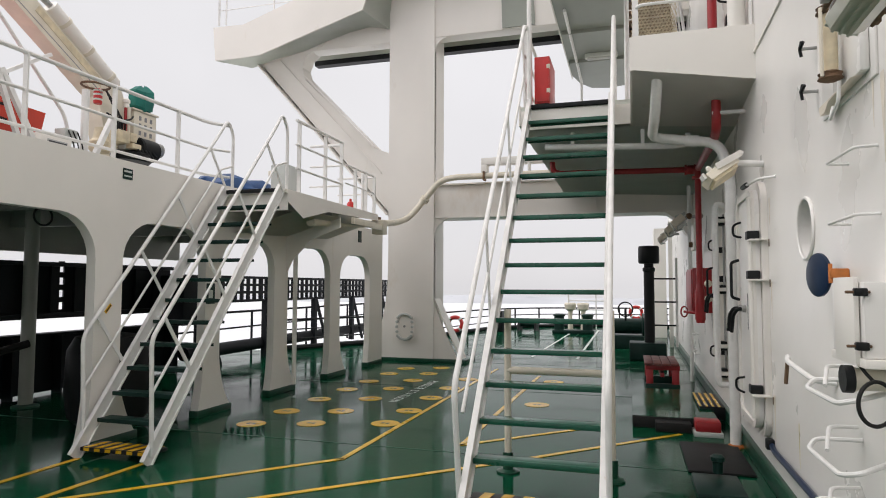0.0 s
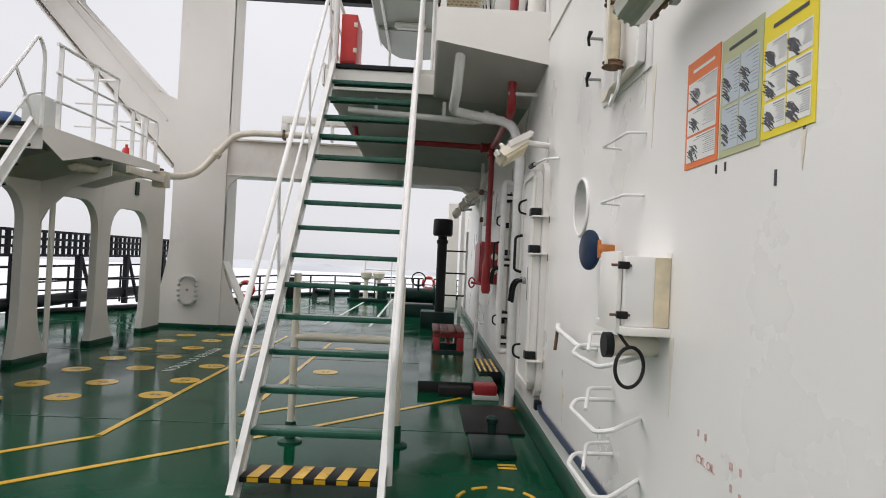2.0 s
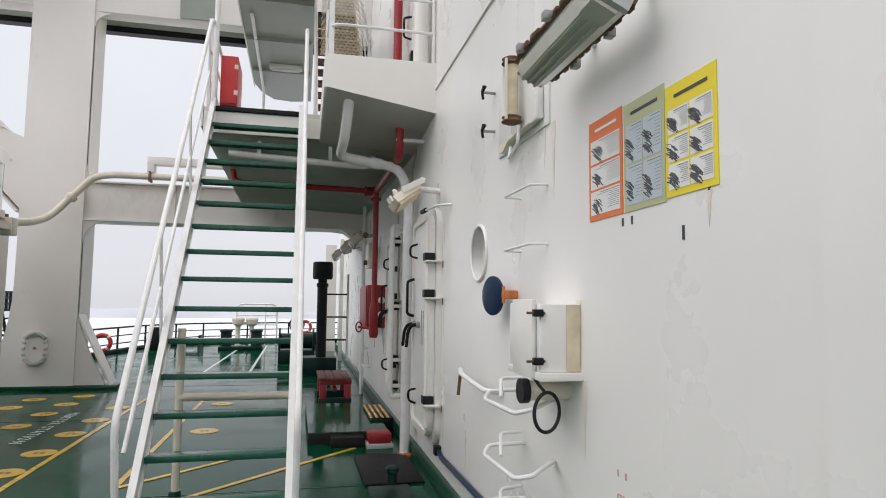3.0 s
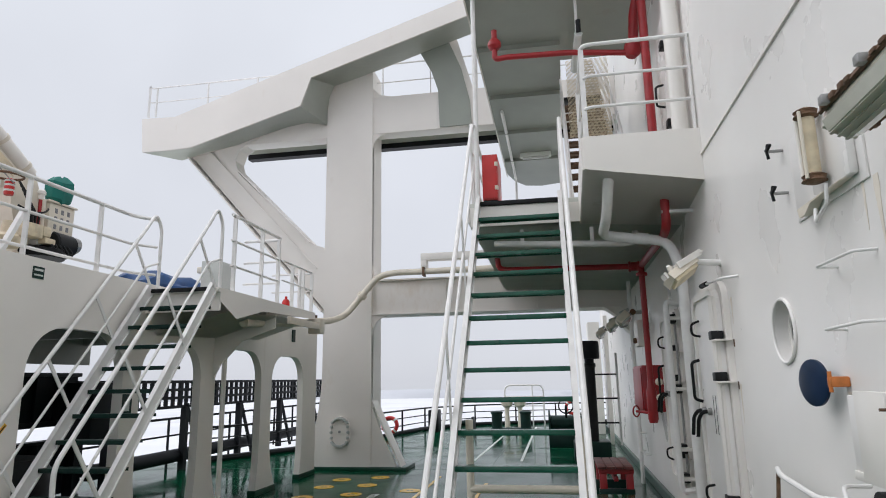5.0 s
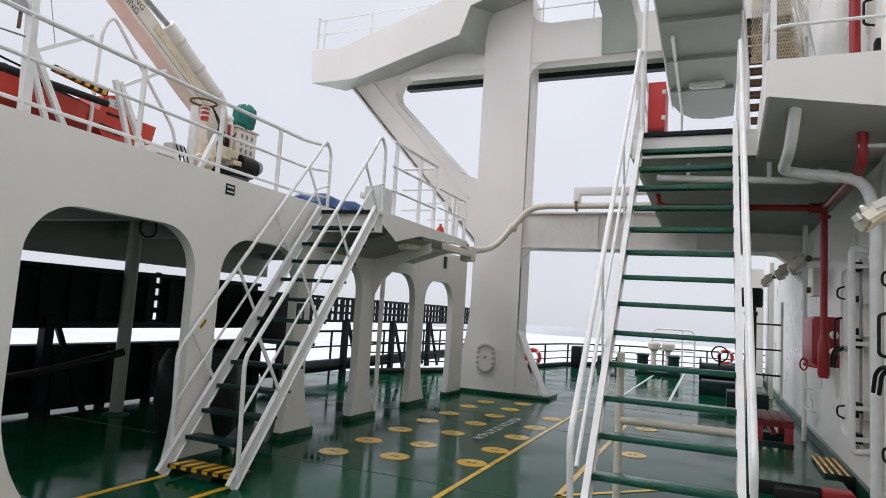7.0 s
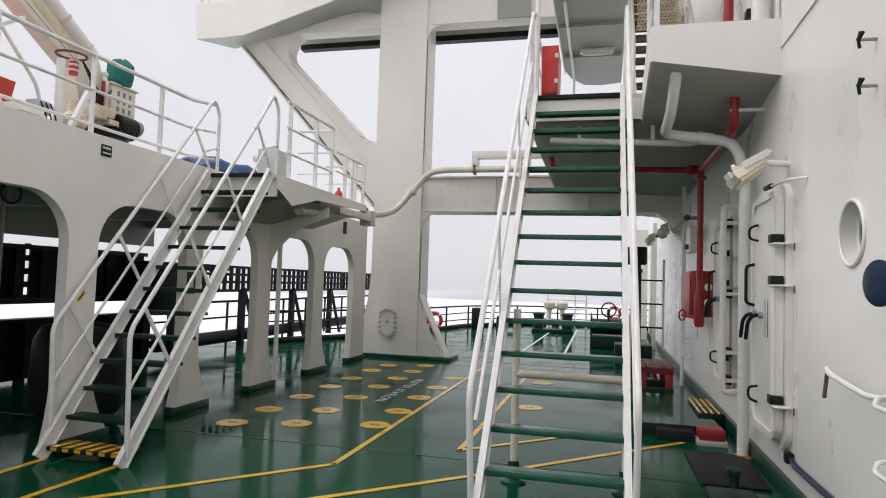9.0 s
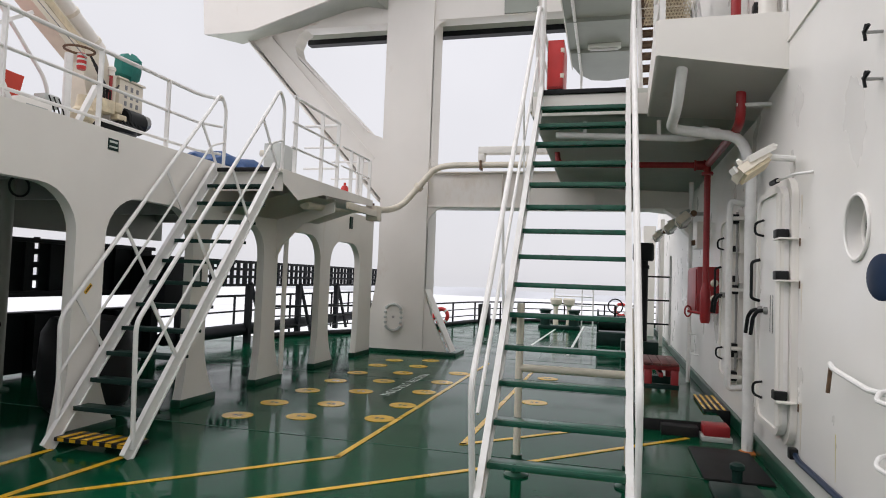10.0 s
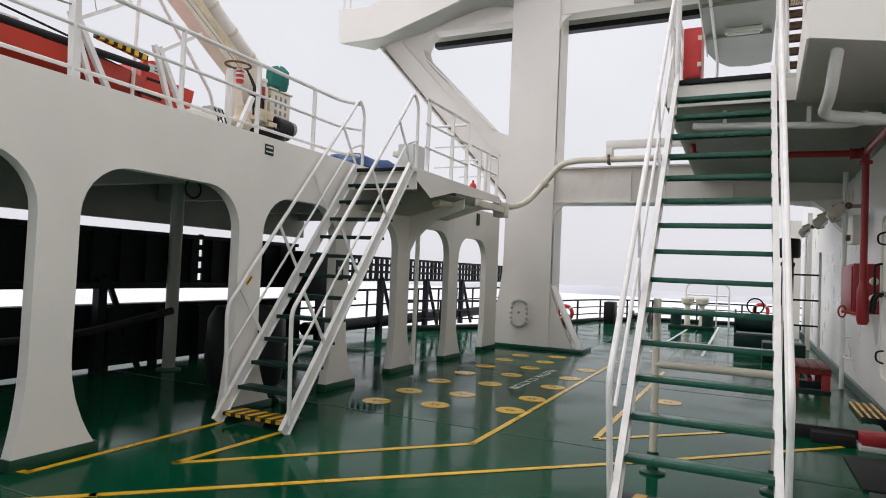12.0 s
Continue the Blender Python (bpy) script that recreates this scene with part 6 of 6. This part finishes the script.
part("platform_ring", tube([(-7.28 + 0.15 * math.cos(a), 4.42 + 0.16 * math.sin(a), 4.0) for a in (2 * math.pi * k / 20 for k in range(20))], 0.014, 6, closed=True), RUSTM, cr)
lamp = part("beacon", lathe([(0.045, 0.0), (0.05, 0.02), (0.05, 0.17), (0.03, 0.19)], (-7.26, 4.44, 3.78), sides=14), RED, cr, "red and white banded beacon")
for z in (3.82, 3.88, 3.93):
    part("band", lathe([(0.052, 0.0), (0.052, 0.022)], (-7.26, 4.44, z), sides=14), LINEW, lamp)
part("lamp_post", tube([(-7.1, 4.11, UD), (-7.1, 4.11, 3.84)], 0.042, 10), RAILP, cr)
part("rake_stay", beam((-7.05, 4.20, 3.05), (-7.05, 4.45, 3.58), 0.06, 0.05), RAILP, cr)
part("junction", box((-7.2, 3.80, 3.18), (-7.05, 3.98, 3.32), 0.012), GREYB, cr)
for k in range(3):
    part("cable", tube([(-7.04, 3.84 + 0.06 * k, 3.30), (-7.02, 3.90 + 0.06 * k, 3.15), (-7.04, 3.96 + 0.05 * k, UD)], 0.008, 5, 0.04), RUBBER, cr)

# rescue boat: a lofted hull with canopy
rbt = thing("rescue_boat", (-8.0, 2.0, UD + 0.25), "orange rescue boat with black fender on its cradle", "boat")
bm = bmesh.new()
rings = []
for k in range(13):
    f = k / 12
    y = 3.72 - f * 5.2
    w = 0.55 * (1 - (1 - min(1, f * 2.6)) ** 2.2) + 0.34
    keel = 3.08 + 0.16 * max(0, 1 - f * 4.0) ** 2
    sheer = 3.46 + 0.04 * max(0, 1 - f * 3.0) - 0.03 * math.sin(f * math.pi)
    rings.append([bm.verts.new((-8.0 + w * sx, y, keel + (sheer - keel) * sz)) for sx, sz in ((-1, 1), (-0.96, 0.55), (-0.6, 0.15), (0, 0), (0.6, 0.15), (0.96, 0.55), (1, 1))])
for a, b in zip(rings, rings[1:]):
    for k in range(6):
        bm.faces.new((a[k], a[k + 1], b[k + 1], b[k]))
for a, b in zip(rings, rings[1:]):
    bm.faces.new((a[0], b[0], b[6], a[6]))
bm.faces.new(rings[0])
bm.faces.new(rings[-1])
part("hull", bm, ORANGE, rbt)
part("fender", tube([(-7.14, 3.0, 3.50), (-7.13, 2.0, 3.48), (-7.13, -1.2, 3.47)], 0.035, 10), RUBBER, rbt)
part("console", plate([(3.10, 3.36), (3.15, 3.66), (3.27, 3.70), (3.44, 3.66), (3.53, 3.53), (3.86, 3.52), (3.80, 3.24), (3.20, 3.20)], lambda u, v: (-8.2, u, v), Vector((0.80, 0, 0))), ORANGE, rbt)
part("label_panel", box((-7.3995, 3.21, 3.565), (-7.394, 3.46, 3.655)), LINEW, rbt, "white label with unreadable print")
part("label_bars", box((-7.394, 3.29, 3.62), (-7.392, 3.45, 3.635)), INK, rbt)
part("label_bars", box((-7.394, 3.29, 3.585), (-7.392, 3.45, 3.60)), INK, rbt)
part("console_slot", box((-7.3995, 3.20, 3.47), (-7.393, 3.45, 3.50), 0.002), BLACK, rbt)
part("canopy", plate([(-1.2, 3.44), (3.08, 3.44), (3.02, 3.56), (2.2, 3.60), (0.5, 3.78), (-1.2, 3.80)], lambda u, v: (-8.4, u, v), Vector((0.85, 0, 0))), ORANGE, rbt)
part("spray_cover", plate([(2.15, 3.50), (3.06, 3.40), (3.08, 3.52), (2.15, 3.63)], lambda u, v: (-7.55, u, v), Vector((0.10, 0, 0))), BLACK, rbt, "black canvas spray cover")
part("side_band", plate([(2.2, 3.36), (3.40, 3.28), (3.40, 3.34), (2.2, 3.43)], lambda u, v: (-7.45, u, v), Vector((0.06, 0, 0))), RUBBER, rbt)
part("grab_line", tube([(-7.49, 2.4, 3.66), (-7.49, 1.0, 3.80), (-7.49, -0.5, 3.85)], 0.012, 6), BLACK, rbt)
part("stripe", box((-7.497, 0.9, 3.60), (-7.492, 1.9, 3.66)), LINEW, rbt)
part("beacon", lathe([(0.05, 0), (0.05, 0.04), (0.015, 0.05), (0.015, 0.14), (0.05, 0.15), (0.045, 0.2)], (-7.5, 3.42, 3.68), sides=12), BLACK, rbt)
ck = thing("boat_cradle", (-7.0, 2.4, UD), "white tubular boat cradle with striped beam", "cradle")
for y in (2.1, 3.0):
    part("leg", beam((-7.0, y, 3.72), (-7.0, y + 0.52, UD), 0.05, 0.05), RAILP, ck)
    part("leg", beam((-7.0, y - 0.05, 3.72), (-7.0, y + 0.30, UD), 0.045, 0.045), RAILP, ck)
    part("arm", beam((-7.0, y, 3.66), (-7.0, y + 0.55, 4.05), 0.035, 0.035), RAILP, ck)
    part("bearer", beam((-7.0, y + 0.2, 2.99), (-8.9, y + 0.2, 2.99), 0.08, 0.08), WHITE, ck)
    part("chock", box((-8.2, y + 0.14, 3.02), (-7.8, y + 0.26, 3.10), 0.01), WHITE, ck)
    part("stand", box((-8.95, y + 0.14, UD), (-8.83, y + 0.26, 3.06), 0.005), WHITE, ck)
sb2 = part("striped_beam", beam((-7.2, 2.44, 3.67), (-7.2, 3.02, 3.62), 0.06, 0.055), BLACK, ck, "black and yellow striped beam")
for k in range(6):
    p = Vector((-7.2, 2.44, 3.67)).lerp(Vector((-7.2, 3.02, 3.62)), (k + 0.3) / 6)
    q = p + Vector((0, 0.05, -0.0043))
    part("stripe", beam(p, q, 0.064, 0.059), YELLOW, sb2)
part("hoop", tube([(-7.3, 2.95, UD), (-7.3, 2.97, 4.30), (-7.3, 3.08, 4.50), (-7.3, 3.22, 4.36), (-7.3, 4.05, 3.5), (-7.3, 4.1, UD)], 0.020, 8, 0.15), RAILP, ck)
fp = thing("fall_block", (-7.0, 1.6, UD), "grey hoist block hanging on a white post", "block")
part("post", beam((-6.3, 1.66, UD), (-6.3, 1.60, 4.4), 0.065, 0.065), RAILP, fp)
part("block", lathe([(0.02, -0.03), (0.055, -0.025), (0.055, 0.025), (0.02, 0.03)], (-6.32, 1.53, 3.74), (1, 0, 0.2), 14), STEEL, fp)
part("chain", tube([(-6.32, 1.56, 4.1), (-6.32, 1.55, 3.55)], 0.014, 6), RUSTM, fp)
part("wire", tube([(-6.3, 1.6, 3.5), (-7.2, -2.0, 3.5)], 0.008, 5), STEEL, fp)
part("wire", tube([(-7.2, 4.45, 3.9), (-7.6, 2.2, 5.6)], 0.006, 5), STEEL, fp)
part("wire", tube([(-7.0, 2.3, 3.8), (-7.4, 2.2, 5.6)], 0.005, 5), STEEL, fp)
cc = thing("deck_crate", (-7.05, 3.58, UD), "low white crate beside the crane", "crate")
part("case", box((-7.2, 3.40, UD), (-6.9, 3.76, UD + 0.33), 0.01), WHITE, cc)
part("panel", box((-6.899, 3.46, UD + 0.10), (-6.893, 3.70, UD + 0.27)), GREYB, cc)
part("panel_frame", box((-6.893, 3.47, UD + 0.24), (-6.889, 3.69, UD + 0.255)), INK, cc)
